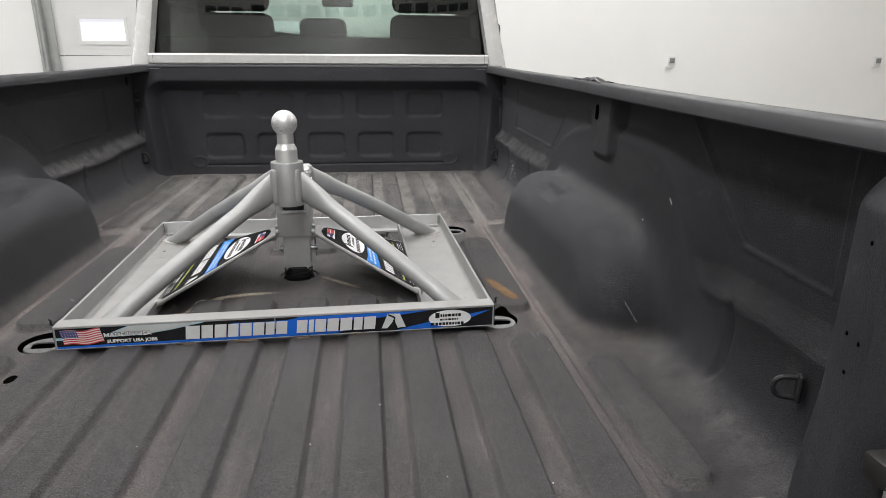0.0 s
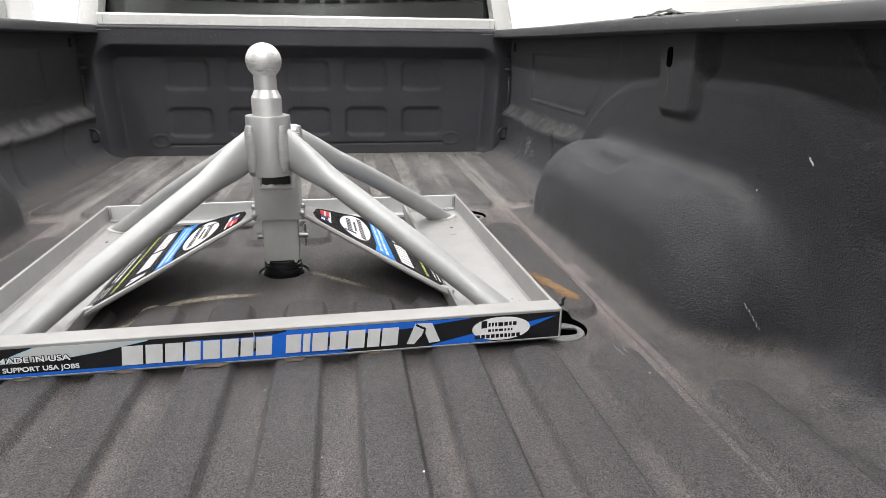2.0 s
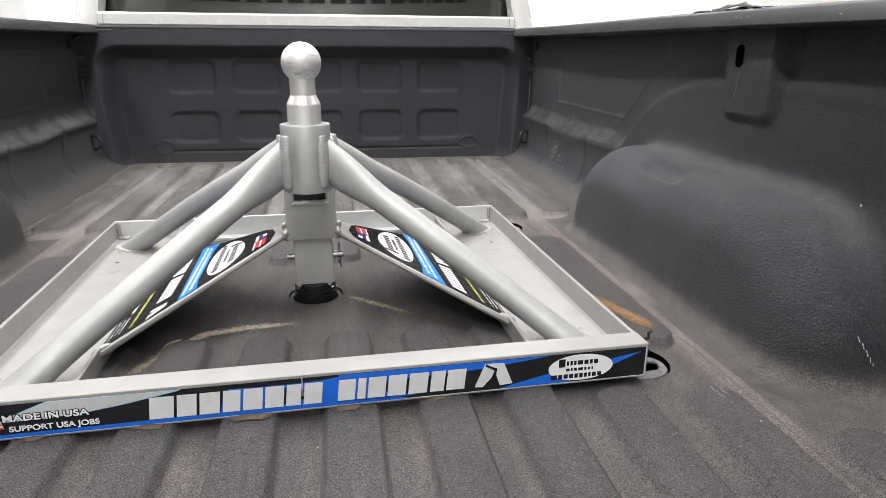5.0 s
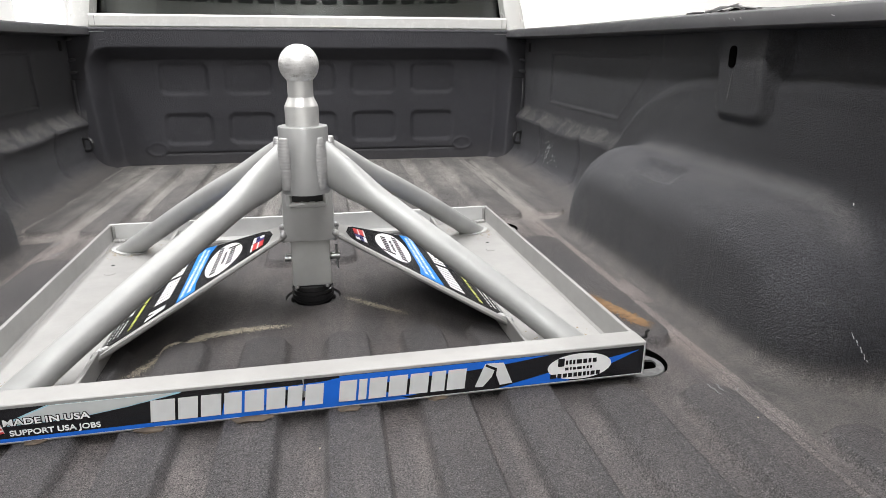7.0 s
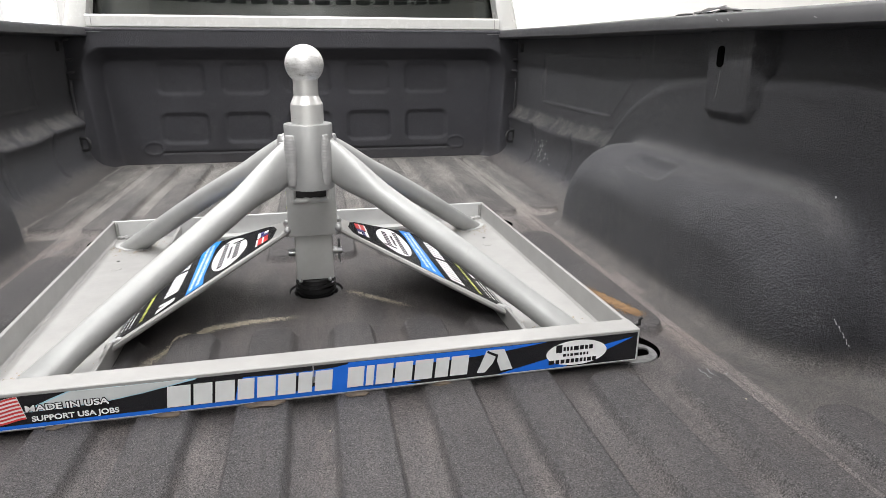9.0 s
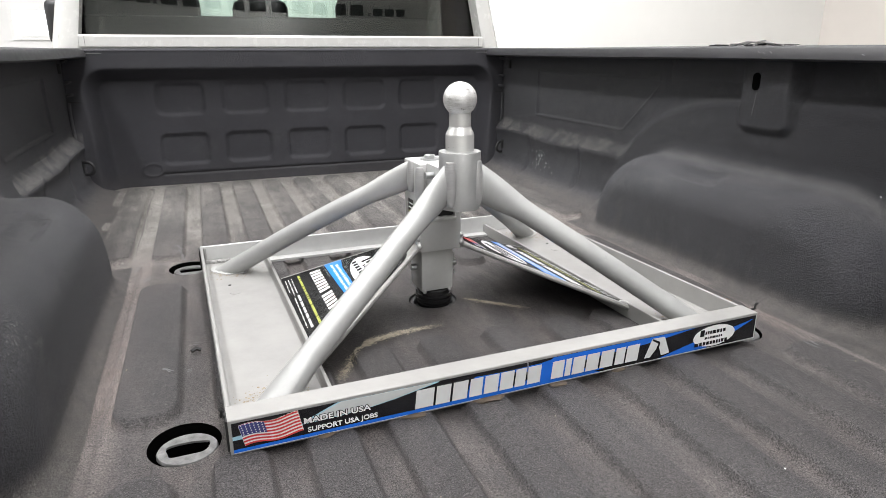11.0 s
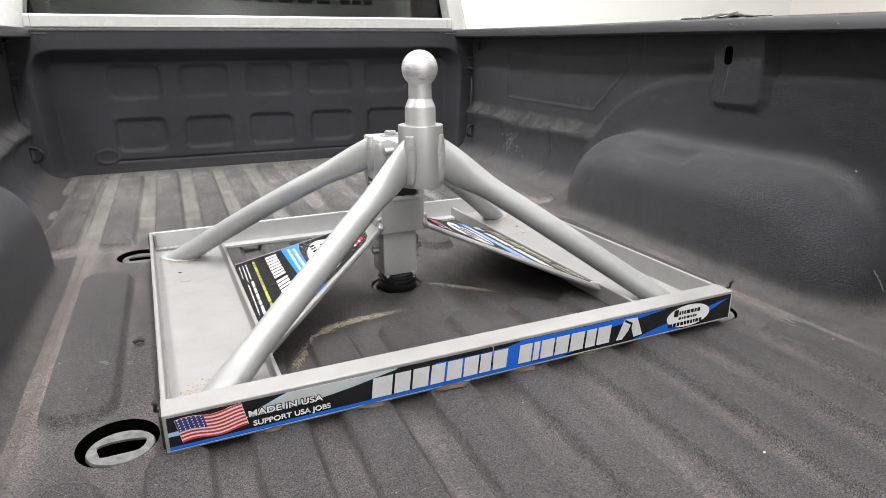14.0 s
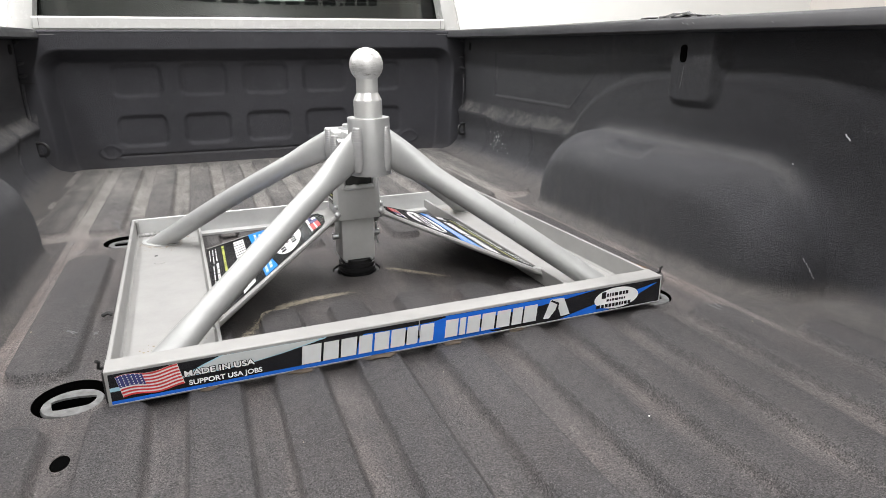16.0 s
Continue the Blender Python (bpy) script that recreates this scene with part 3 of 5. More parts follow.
def pierced(bm):
    """Cuts the round holes: pulls the nearest points on to each rim and drops what lies inside."""
    for cx, cy, rx, ry in FLOOR_HOLES:
        inner, outer = (0.93, 1.10) if rx > 0.02 else (0.70, 1.34)
        gone = []
        for v in bm.verts:
            u, w = (v.co.x - cx) / rx, (v.co.y - cy) / ry
            q = math.hypot(u, w)
            if q < inner:
                gone.append(v)
            elif q < outer:
                v.co.x, v.co.y = cx + rx * u / q, cy + ry * w / q
                v.co.z = floor_point(v.co.x, v.co.y)[2]
        bmesh.ops.delete(bm, geom=gone, context="VERTS")
    return bm


bed_floor = part("bed_floor", pierced(sheet([0.76 * math.copysign(1 - (1 - abs(u)) ** 1.08, u) if u else 0.0 for u in steps(-1, 1, 500)], steps(TAIL, HEAD + 0.06, 460), floor_point)), M_FLOOR, truck, "charcoal ribbed bed floor with brown dust in the grooves", angle=80)


part("underfloor", boxes((-0.80, 0.80, TAIL, HEAD, -0.14, -0.11)), M_BLACK, truck)


def stain(name, points, width, material, label):
    """A thin smear lying on the floor along the points."""
    bm = bmesh.new()
    random.seed(len(points) * 7)
    pts = []
    for (ax, ay), (bx, by) in zip(points, points[1:]):
        pts += [(ax + (bx - ax) * k / 10, ay + (by - ay) * k / 10) for k in range(10)]
    for i, (ax, ay) in enumerate(pts):
        for _ in range(130):
            r = width * (0.02 + 0.11 * random.random() ** 2) * math.sin(math.pi * (i + 0.6) / (len(pts) + 0.2)) ** 0.5
            cx, cy = ax + random.gauss(0, width * 0.33), ay + random.gauss(0, width * 0.33)
            n = 7
            ph = random.random() * 6
            ring = []
            for k in range(n):
                a = ph + 2 * math.pi * k / n
                q = r * (0.6 + 0.8 * random.random())
                vx, vy = cx + q * math.cos(a), cy + q * math.sin(a) * 0.9
                ring.append(bm.verts.new((vx, vy, floor_point(vx, vy)[2] + 0.0008 + 0.0001 * (i % 5))))
            bm.faces.new(ring)
    return part(name, bm, material, bed_floor, label, smooth=False)


stain("rust_mark", [(0.500, -0.135), (0.515, -0.19), (0.536, -0.25), (0.545, -0.278)], 0.020, M_RUST, "orange rust mark")
stain("mud_mark", [(-0.25, -0.29), (-0.205, -0.215), (-0.165, -0.165), (-0.10, -0.150), (-0.02, -0.143)], 0.015, M_SOIL, "pale dried mud streak")
stain("mud_mark", [(0.065, -0.035), (0.12, -0.085), (0.175, -0.135)], 0.011, M_SOIL, "pale dried mud streak")

# bed sides: wall, stake pocket and wheel well run into one another as one sprayed skin
WALL_PROFILE = [(0.829, 0.030), (0.8225, 0.060), (0.8215, 0.085), (0.822, 0.11), (0.8185, 0.138), (0.8140, 0.150), (0.8135, 0.157), (0.8175, 0.165), (0.8290, 0.177), (0.8395, 0.1885), (0.8450, 0.199), (0.847, 0.235), (0.848, 0.32), (0.846, 0.40), (0.845, 0.478)]
PROFILE_Z = np.array([z for x, z in WALL_PROFILE])
PROFILE_X = np.array([x for x, z in WALL_PROFILE])
ARCH_Y = -0.055
SEAMS = (1.10, 0.73, -0.715)


def soft_step(a, b, v):
    t = np.clip((v - a) / (b - a), 0.0, 1.0)
    return t * t * (3 - 2 * t)


def many_sided(corners, y, z):
    """Signed distance to a convex panel, corners in order round it."""
    d = np.full_like(y, -9.0)
    cy, cz = sum(c[0] for c in corners) / len(corners), sum(c[1] for c in corners) / len(corners)
    for (y0, z0), (y1, z1) in zip(corners, corners[1:] + corners[:1]):
        ny, nz = z1 - z0, y0 - y1
        n = math.hypot(ny, nz)
        if ny * (cy - y0) + nz * (cz - z0) > 0:
            ny, nz = -ny, -nz
        d = np.maximum(d, (ny * (y - y0) + nz * (z - z0)) / n)
    return d


def wall_x(y, z):
    """Where the upright bed side stands, for arrays of places along and up it."""
    y, z = np.broadcast_arrays(np.asarray(y, float), np.asarray(z, float))
    wave_z = z + 0.004 * np.sin(y * 9.0) + 0.003 * soft_step(0.86, 0.90, y) - 0.003 * soft_step(1.02, 1.05, y)
    x = np.interp(wave_z, PROFILE_Z, PROFILE_X)
    rear = soft_step(0.05, 0.45, -y)
    arch = (np.abs(y - ARCH_Y) / (0.585 + 0.01 * rear)) ** 2.3 + (np.maximum(z, 0.0) / (0.372 + 0.035 * rear)) ** 2.3
    inside = 1 - soft_step(0.90 - 0.05 * rear, 1.10 + 0.07 * rear, arch)
    x = x + (0.8135 + 0.055 * (z - 0.2) - x) * inside
    x = x - (0.004 + 0.012 * rear) * np.exp(-((arch - 1.02) / 0.12) ** 2) * soft_step(0.16, 0.24, z)
    shelf = soft_step(0.395, 0.41, z) * (soft_step(0.0, 0.02, y) - soft_step(0.30, 0.32, y))
    x = x - 0.005 * shelf
    for corners in ([(1.09, 0.245), (0.53, 0.245), (0.37, 0.385), (0.37, 0.408), (1.09, 0.408)], [(-0.44, 0.47), (-0.545, 0.37), (-0.675, 0.250), (-0.90, 0.246), (-0.90, 0.47)]):
        sd = many_sided(corners, y, z)
        x = x + 0.0055 * (1 - inside) * (1 - soft_step(-0.006, 0.002, sd)) - 0.0025 * (1 - inside) * np.exp(-((sd - 0.004) / 0.004) ** 2)
    qy, qz = np.abs(y + 0.050) - 0.082 + 0.035, np.abs(z - 0.43) - 0.130 + 0.035
    pocket = np.hypot(np.maximum(qy, 0), np.maximum(qz, 0)) + np.minimum(np.maximum(qy, qz), 0) - 0.035
    bulge = 1 - soft_step(-0.017, 0.009, pocket)
    x = x + (0.8035 - x) * bulge
    return x


def filleted(a, b, r):
    """Union of two distances with a round fillet of radius r."""
    return np.maximum(r, np.minimum(a, b)) - np.hypot(np.maximum(r - a, 0), np.maximum(r - b, 0))


def hump_gap(x, y, z, inset=0.0):
    """Distance to the wheel well box: round shoulders fore and aft, a softer long edge."""
    front, back, top = 0.404, -0.488, 0.216
    rad = 0.20
    cy, hy = (front + back) / 2, (front - back) / 2
    qy, qz = np.abs(y - cy) - hy + rad, z - top + rad
    side = np.hypot(np.maximum(qy, 0), np.maximum(qz, 0)) + np.minimum(np.maximum(qy, qz), 0) - rad
    face = 0.650 - inset + 0.022 * np.clip(-0.1 - y, -0.5, 0.25) * (inset == 0.0) + 0.03 * z - x
    r = 0.098
    gap = np.hypot(np.maximum(side + r, 0), np.maximum(face + r, 0)) + np.minimum(np.maximum(side + r, face + r), 0) - r
    dent = np.exp(-((y - 0.015) / 0.070) ** 6 - ((x - 0.702) / 0.019) ** 6) * soft_step(0.15, 0.19, z)
    return gap + 0.014 * dent


def skin_gap(x, y, z, inset=0.0):
    wall = wall_x(y, z) - x
    hump = hump_gap(x, y, z, inset)
    sides = filleted(wall, hump, 0.040)
    near = soft_step(-0.66, -0.52, y) * (1 - soft_step(0.40, 0.52, y))
    gap = filleted(sides, z + 0.0142, 0.112 - 0.086 * near)
    low = (1 - soft_step(0.148, 0.172, z)) * soft_step(0.70, 0.735, x) * soft_step(0.0, 0.02, z)
    for gy in SEAMS:
        gap = gap + 0.010 * low * np.exp(-((y - gy) / 0.0085) ** 2)
    return gap


def cast(ox, oy, oz, dx, dz, inset=0.0):
    """Walks from inside the bed outward until the skin is met."""
    k = np.zeros(np.broadcast(ox, oy, oz, dx, dz).shape)
    for _ in range(120):
        k = k + 0.38 * skin_gap(ox + k * dx, oy + 0 * k, oz + k * dz, inset)
    return k


def skin_x(y, z):
    return float(cast(np.array([0.35]), np.array([y]), np.array([z]), np.array([1.0]), np.array([0.0]))[0]) + 0.35


def skin_y(x, z):
    """Where the rear face of the wheel well stands at a place across and up."""
    y = np.array([-0.80])
    for _ in range(90):
        y = y + 0.6 * skin_gap(np.array([x]), y, np.array([z]))
    return float(y[0])


def bed_side(sgn):
    ys = np.concatenate([np.linspace(TAIL, -0.66, 60)[:-1], np.linspace(-0.66, 0.56, 270)[:-1], np.linspace(0.56, HEAD, 130)])
    turn = np.concatenate([np.linspace(-1.02, -0.50, 70)[:-1], np.linspace(-0.50, -0.12, 105)[:-1], np.linspace(-0.12, 0.155, 40)])
    Y, A = np.meshgrid(ys, turn, indexing="ij")
    ox, oz = 0.35, 0.40
    inset = 0.0 if sgn > 0 else 0.018
    K = cast(ox, Y, oz, np.cos(A), np.sin(A), inset)
    X, Z = ox + K * np.cos(A), oz + K * np.sin(A)
    Z = np.minimum(Z, 0.479)
    X = X + 0.0012 * (np.sin(Y * 11 + sgn) * np.sin(Z * 17 + 2 * sgn) + 0.6 * np.sin(Y * 23 + Z * 19))
    P = np.stack([X, Y, Z], axis=-1)
    nrm = np.cross(np.gradient(P, axis=0), np.gradient(P, axis=1))
    nrm /= np.linalg.norm(nrm, axis=-1, keepdims=True)
    inward = nrm[..., 0] * (ox - X) + nrm[..., 2] * (oz - Z)
    nrm *= np.where(inward < 0, -1.0, 1.0)[..., None]
    P, nrm = P * (sgn, 1, 1), nrm * (sgn, 1, 1)
    well = (hump_gap(X, Y, Z, inset) < wall_x(Y, Z) - X) & (Z > -0.002)
    quad_well = well[:-1, :-1] & well[1:, :-1] & well[:-1, 1:] & well[1:, 1:]
    n = len(turn)
    out = []
    for name, chosen, label in (("side_wall", ~quad_well, "charcoal textured bed side with a stake pocket"), ("wheel_well", quad_well, "rounded charcoal wheel arch hump")):
        i, j = np.nonzero(chosen)
        quads = np.stack([i * n + j, (i + 1) * n + j, (i + 1) * n + j + 1, i * n + j + 1], axis=1)
        if sgn > 0:
            quads = quads[:, ::-1]
        used, flat = np.unique(quads, return_inverse=True)
        me = bpy.data.meshes.new(name)
        me.from_pydata(P.reshape(-1, 3)[used].tolist(), [], flat.reshape(-1, 4).tolist())
        me.polygons.foreach_set("use_smooth", [True] * len(me.polygons))
        me.normals_split_custom_set_from_vertices(nrm.reshape(-1, 3)[used].tolist())
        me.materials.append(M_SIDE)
        ob = new(name, me)
        ob.parent = truck
        ob["label"] = label
        out.append(ob)
    ob = out[0]
    part("backing", boxes((min(sgn * 0.87, sgn * 0.90), max(sgn * 0.87, sgn * 0.90), TAIL, HEAD + 0.02, 0.0, 0.46)), M_BLACK, ob)
    k = 24
    ring = [(-0.0235 + 0.0105 * math.cos(2 * math.pi * q / k), 0.4165 + (0.0105 if q < k / 2 else -0.0105) + 0.0095 * math.sin(2 * math.pi * q / k)) for q in range(k)]
    face = 0.8035
    # solid plug coloured black for the shade inside the slot
    part("pocket_slot", loft([[(sgn * x, y, z) for y, z in ring] for x in (face - 0.0012, face + 0.008)]), M_HOLE_SHADE, ob, "black upright slot in the stake pocket")
    return ob


def rail_cap(sgn):
    prof = [(0.850, 0.462), (0.772, 0.4635), (0.7645, 0.465), (0.762, 0.468), (0.7635, 0.476), (0.768, 0.4895), (0.771, 0.4935), (0.777, 0.4955), (0.80, 0.495), (0.822, 0.4935), (0.90, 0.478), (0.935, 0.468), (0.945, 0.460), (0.945, 0.45)]
    rings = [[(sgn * (x + 0.0006 * math.sin(y * 9)), y, z + 0.0008 * math.sin(y * 5 + 1)) for x, z in prof] for y in steps(TAIL - 0.02, HEAD + 0.01, 60)]
    cap = part("rail_cap", loft(rings), M_CAP, truck, "grey plastic bed rail cap with scuffs", angle=40)
    return cap


def torn_cover(sgn, y):
    """A lifted, torn stake hole cover on the rail."""
    bm = bmesh.new()
    random.seed(8)

    def f(u, v):
        e = 0.5 + 0.5 * math.cos(math.pi * min(1, abs(u) * 1.0))
        z = 0.4965 + 0.010 * e * (0.55 + 0.45 * math.sin(7 * u + 2)) * (1 - abs(v) * 0.8) + 0.002 * math.sin(13 * u + 3 * v)
        return (sgn * (0.790 + 0.014 * v), y + 0.085 * u, z)

    sheet(steps(-1, 1, 26), steps(-1, 1, 6), f, bm)
    bmesh.ops.solidify(bm, geom=bm.faces[:], thickness=0.0022)
    ob = part("stake_hole_cover", bm, M_BLACK, truck, "torn lifted black stake hole cover", angle=50)
    bm = bmesh.new()
    for k in range(3):
        z = 0.4965 + 0.002 * k
        rod([(sgn * (0.772 + 0.004 * k), y - 0.075 + 0.03 * k, z), (sgn * 0.776, y - 0.02, z + 0.006), (sgn * 0.774, y + 0.03, z + 0.008 - 0.004 * k), (sgn * 0.778, y + 0.085, z - 0.001)], 0.0016, 6, bm)
    part("torn_edge", bm, M_GREY, ob, "pale torn plastic edge")
    bm = bmesh.new()
    rod([(sgn * 0.777, y + 0.09, 0.4965), (sgn * 0.776, y + 0.125, 0.4975), (sgn * 0.778, y + 0.15, 0.4965)], 0.0022, 6, bm)
    part("flap", bm, M_BLACK, ob)


for s in (1, -1):
    bed_side(s)
    rail_cap(s)
torn_cover(1, -0.04)


def bulk_y(x, z):
    """Depth of the front panel of the bed."""
    y = 1.405
    sd = rounded_box_sd(x, z - 0.18, 0.795 - 0.022 * (1 - min(1.0, max(0.0, z) / 0.38)), 0.247, 0.085)
    fall = min(1.0, max(0.0, -sd / 0.046))
    y += 0.070 * (0.25 * sstep(0.0, 1.0, fall) + 0.75 * fall)
    for c in (-0.478, -0.239, 0.0, 0.239, 0.478):
        for zc, hz in ((0.122, 0.061), (0.312, 0.061)):
            s2 = rounded_box_sd(x - c, z - zc, 0.09, hz, 0.03)
            y += 0.010 * (1 - sstep(-0.014, 0.004, s2))
    if abs(x) < 0.57:
        y += 0.006 * math.exp(-((z - 0.03) / 0.003) ** 2)
    for c in (-0.604, 0.604):
        q = math.hypot((x - c) / 0.036, (z - 0.047) / 0.024)
        y -= 0.0045 * math.exp(-((q - 1) / 0.11) ** 2)
    return y + 0.0008 * noise.noise(Vector((x * 7, z * 7, 9)))


bulkhead = part("bulkhead", sheet(steps(-0.845, 0.845, 300), steps(-0.014, 0.484, 104), lambda x, z: (x, bulk_y(x, z), z)), M_PANEL, truck, "charcoal ribbed front panel of the bed", angle=75)
bm = bmesh.new()
prof = [(1.406, 0.4825), (1.4042, 0.485), (1.4045, 0.490), (1.408, 0.494), (1.414, 0.4955), (1.47, 0.4955), (1.475, 0.46)]
loft([[(x, y, z) for y, z in prof] for x in steps(-0.84, 0.84, 20)], bm)
part("bulkhead_cap", bm, M_PANEL, bulkhead, "charcoal top bar", angle=50)
part("bulkhead_back", boxes((-0.86, 0.86, 1.500, 1.508, -0.05, 0.46)), M_BLACK, bulkhead)
for s in (1, -1):
    part("edge_line", boxes((min(s * 0.715, s * 0.835), max(s * 0.715, s * 0.835), 1.4022, 1.4046, 0.4785, 0.4805)), M_GREY, bulkhead, "pale seam line")
    for z, reach in ((0.452, 0.011), (0.381, 0.013), (0.338, 0.015)):
        bm = bmesh.new()
        bmesh.ops.create_icosphere(bm, subdivisions=3, radius=1.0)
        for v in bm.verts:
            v.co = (s * 0.834 + v.co.x * reach, 1.400 + v.co.y * 0.016, z + (0.0075 if v.co.z > 0 else 0.0045) * v.co.z - 0.003 * v.co.x * s)
        part("tab", bm, M_SIDE, bulkhead, "rounded lug at the panel's corner", angle=80)
    part("corner_gap", boxes((min(s * 0.800, s * 0.842), max(s * 0.800, s * 0.842), 1.399, 1.4055, 0.3135, 0.3165)), M_RUBBER, bulkhead, "dark joint line")
    # slot not cut: a black block carries its inner shade
    part("corner_slot", boxes((min(s * 0.836, s * 0.845), max(s * 0.836, s * 0.845), 1.330, 1.338, 0.414, 0.446)), M_RUBBER, bulkhead, "dark slot")
    bead = [(s * (0.8405 + 0.002 * math.sin(z * 30)), 1.4005, z) for z in steps(0.03, 0.312, 24)]
    part("corner_bead", rod(bead, 0.0065, 10), M_SIDE, bulkhead, "charcoal bead in the corner of the bed")


def tie_loop(x, y, z, turn, size=1.0):
    m = pose(x, y, z, 0, 0, turn) @ Matrix.Scale(size, 4)
    bm = bmesh.new()
    pts = [(0.0, 0.0, 0.022), (0.022, 0, 0.022)] + [(0.022 + 0.022 * math.cos(a), 0, 0.022 * math.sin(a)) for a in steps(math.pi / 2, -math.pi / 2, 10)[1:-1]] + [(0.022, 0, -0.022), (0, 0, -0.022)]
    rod(pts, 0.0055, 10, bm)
    rod([(0.0, 0.0, -0.027), (0.0, 0.0, 0.027)], 0.006, 10, bm)
    bmesh.ops.transform(bm, matrix=m, verts=bm.verts[:])
    loop = part("tie_down_loop", bm, M_BLACK, truck, "black bed tie-down loop")
    bm = bmesh.new()
    box(bm, -0.008, 0.002, -0.012, 0.012, -0.030, 0.030, 0.004, 2, m)
    part("base", bm, M_BLACK, loop)


tie_loop(0.824, 1.345, 0.083, 205)
tie_loop(-0.824, 1.345, 0.090, -25)
tie_loop(0.812, -0.912, 0.106, 160, 0.74)
tie_loop(-0.812, -0.912, 0.106, 20, 0.74)


for s in (1, -1):
    edge = [(s * (0.604 + 0.150 * k / 15), -0.9885 - 0.0035 * k / 15, floor_point(s * (0.604 + 0.150 * k / 15), -0.985)[2] + 0.0004) for k in range(16)]
    part("worn_edge", rod(edge, 0.0011, 6), D_SCUFF, bed_floor, "pale worn edge of the floor plate")


def tail_post(sgn):
    prof = [(0.842, -0.985), (0.752, -1.005), (0.747, -1.012), (0.722, -1.085), (0.722, -1.095), (0.76, -1.115), (0.86, -1.115)]
    rings = []
    for z in steps(-0.02, 0.38, 20) + steps(0.387, 0.463, 14):
        k = 0.036 * sstep(0.40, 0.475, z) + 0.002 + 0.017 * sstep(0.0, 0.2, z)
        rings.append([(sgn * (x + k), y - 0.014 * sstep(0.40, 0.475, z), z) for x, y in prof])
    post = part("tail_post", loft(rings), M_POST, truck, "charcoal upright post at the open tail end", angle=40)
    for u, z in ((0.62, 0.372), (0.45, 0.258), (0.88, 0.259), (0.62, 0.214)):
        bm = bmesh.new()
        x, y = 0.747 - 0.025 * u + 0.019, -1.012 - 0.073 * u
        dot = bmesh.ops.create_icosphere(bm, subdivisions=2, radius=0.0036)
        bmesh.ops.transform(bm, matrix=Matrix.Translation((sgn * (x + 0.0018), y, z)), verts=dot["verts"])
        # black bead with the hole's shade as its colour
        part("bolt_hole", bm, M_HOLE_SHADE, post)
    bm = bmesh.new()
    rings = []
    for z in steps(-0.35, 0.455, 20):
        b = 0.006 * math.sin(z * 22)
        rings.append([(sgn * x, y - b, z) for x, y in ((0.775, -1.116), (0.775, -1.15), (0.80, -1.175), (0.95, -1.18), (0.985, -1.15), (0.985, -1.05), (0.87, -1.05))])
    loft(rings, bm)
    jamb = part("tail_jamb", bm, M_JAMB, truck, "silver painted tail end jamb")
    part("striker", boxes((min(sgn * 0.730, sgn * 0.80), max(sgn * 0.730, sgn * 0.80), -1.165, -1.125, 0.128, 0.160), bevel=0.008), M_STRIKER, jamb, "dark tailgate striker")
    part("sill", boxes((min(sgn * 0.0, sgn * 0.80), max(sgn * 0.0, sgn * 0.80), -1.12, -1.045, -0.05, -0.013), bevel=0.006), M_LINER, jamb)


for s in (1, -1):
    tail_post(s)

# gooseneck socket, puck fittings and the drain hole: cups under the holes, their shade painted black


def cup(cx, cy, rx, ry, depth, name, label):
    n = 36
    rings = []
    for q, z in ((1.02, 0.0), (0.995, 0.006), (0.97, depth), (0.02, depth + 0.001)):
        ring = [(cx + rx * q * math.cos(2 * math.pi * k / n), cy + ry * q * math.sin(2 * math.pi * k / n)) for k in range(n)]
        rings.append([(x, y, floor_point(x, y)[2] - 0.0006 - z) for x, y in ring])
    return part(name, loft(rings, None, True, False), M_HOLE_SHADE, bed_floor, label, angle=50)


cup(0.0065, -0.014, 0.0505, 0.0485, 0.022, "gooseneck_socket", "dark gooseneck hole in the floor").data.materials[0] = M_BLACK
collar = [[(0.0065 + q * 0.0485 * math.cos(2 * math.pi * k / 40), -0.017 + q * 0.0455 * math.sin(2 * math.pi * k / 40), z) for k in range(40)] for q, z in ((1.0, -0.0215), (0.985, -0.0165), (0.86, -0.0175), (0.84, -0.0215))]
part("socket_collar", loft(collar, None, True, False), M_POST, bed_floor, "charcoal collar inside the gooseneck hole", angle=50)
n = 32
rim = []
for q, lift in ((1.5, -0.001), (1.1, 0.0014), (0.97, 0.0014), (0.94, 0.0006)):
    rim.append([(-0.4645 + 0.0108 * q * math.cos(2 * math.pi * k / n), -0.541 + 0.017 * q * math.sin(2 * math.pi * k / n)) for k in range(n)])
    rim[-1] = [(x, y, floor_point(x, y)[2] + lift) for x, y in rim[-1]]
part("drain_rim", loft(rim, None, True, False), M_FLOOR, bed_floor)
# shallow plug, the depth of the hole painted black
part("drain_hole", loft([[(x, y, z - 0.004) for x, y, z in rim[3]], rim[3]]), M_HOLE_SHADE, bed_floor, "small dark oval drain hole", smooth=False)
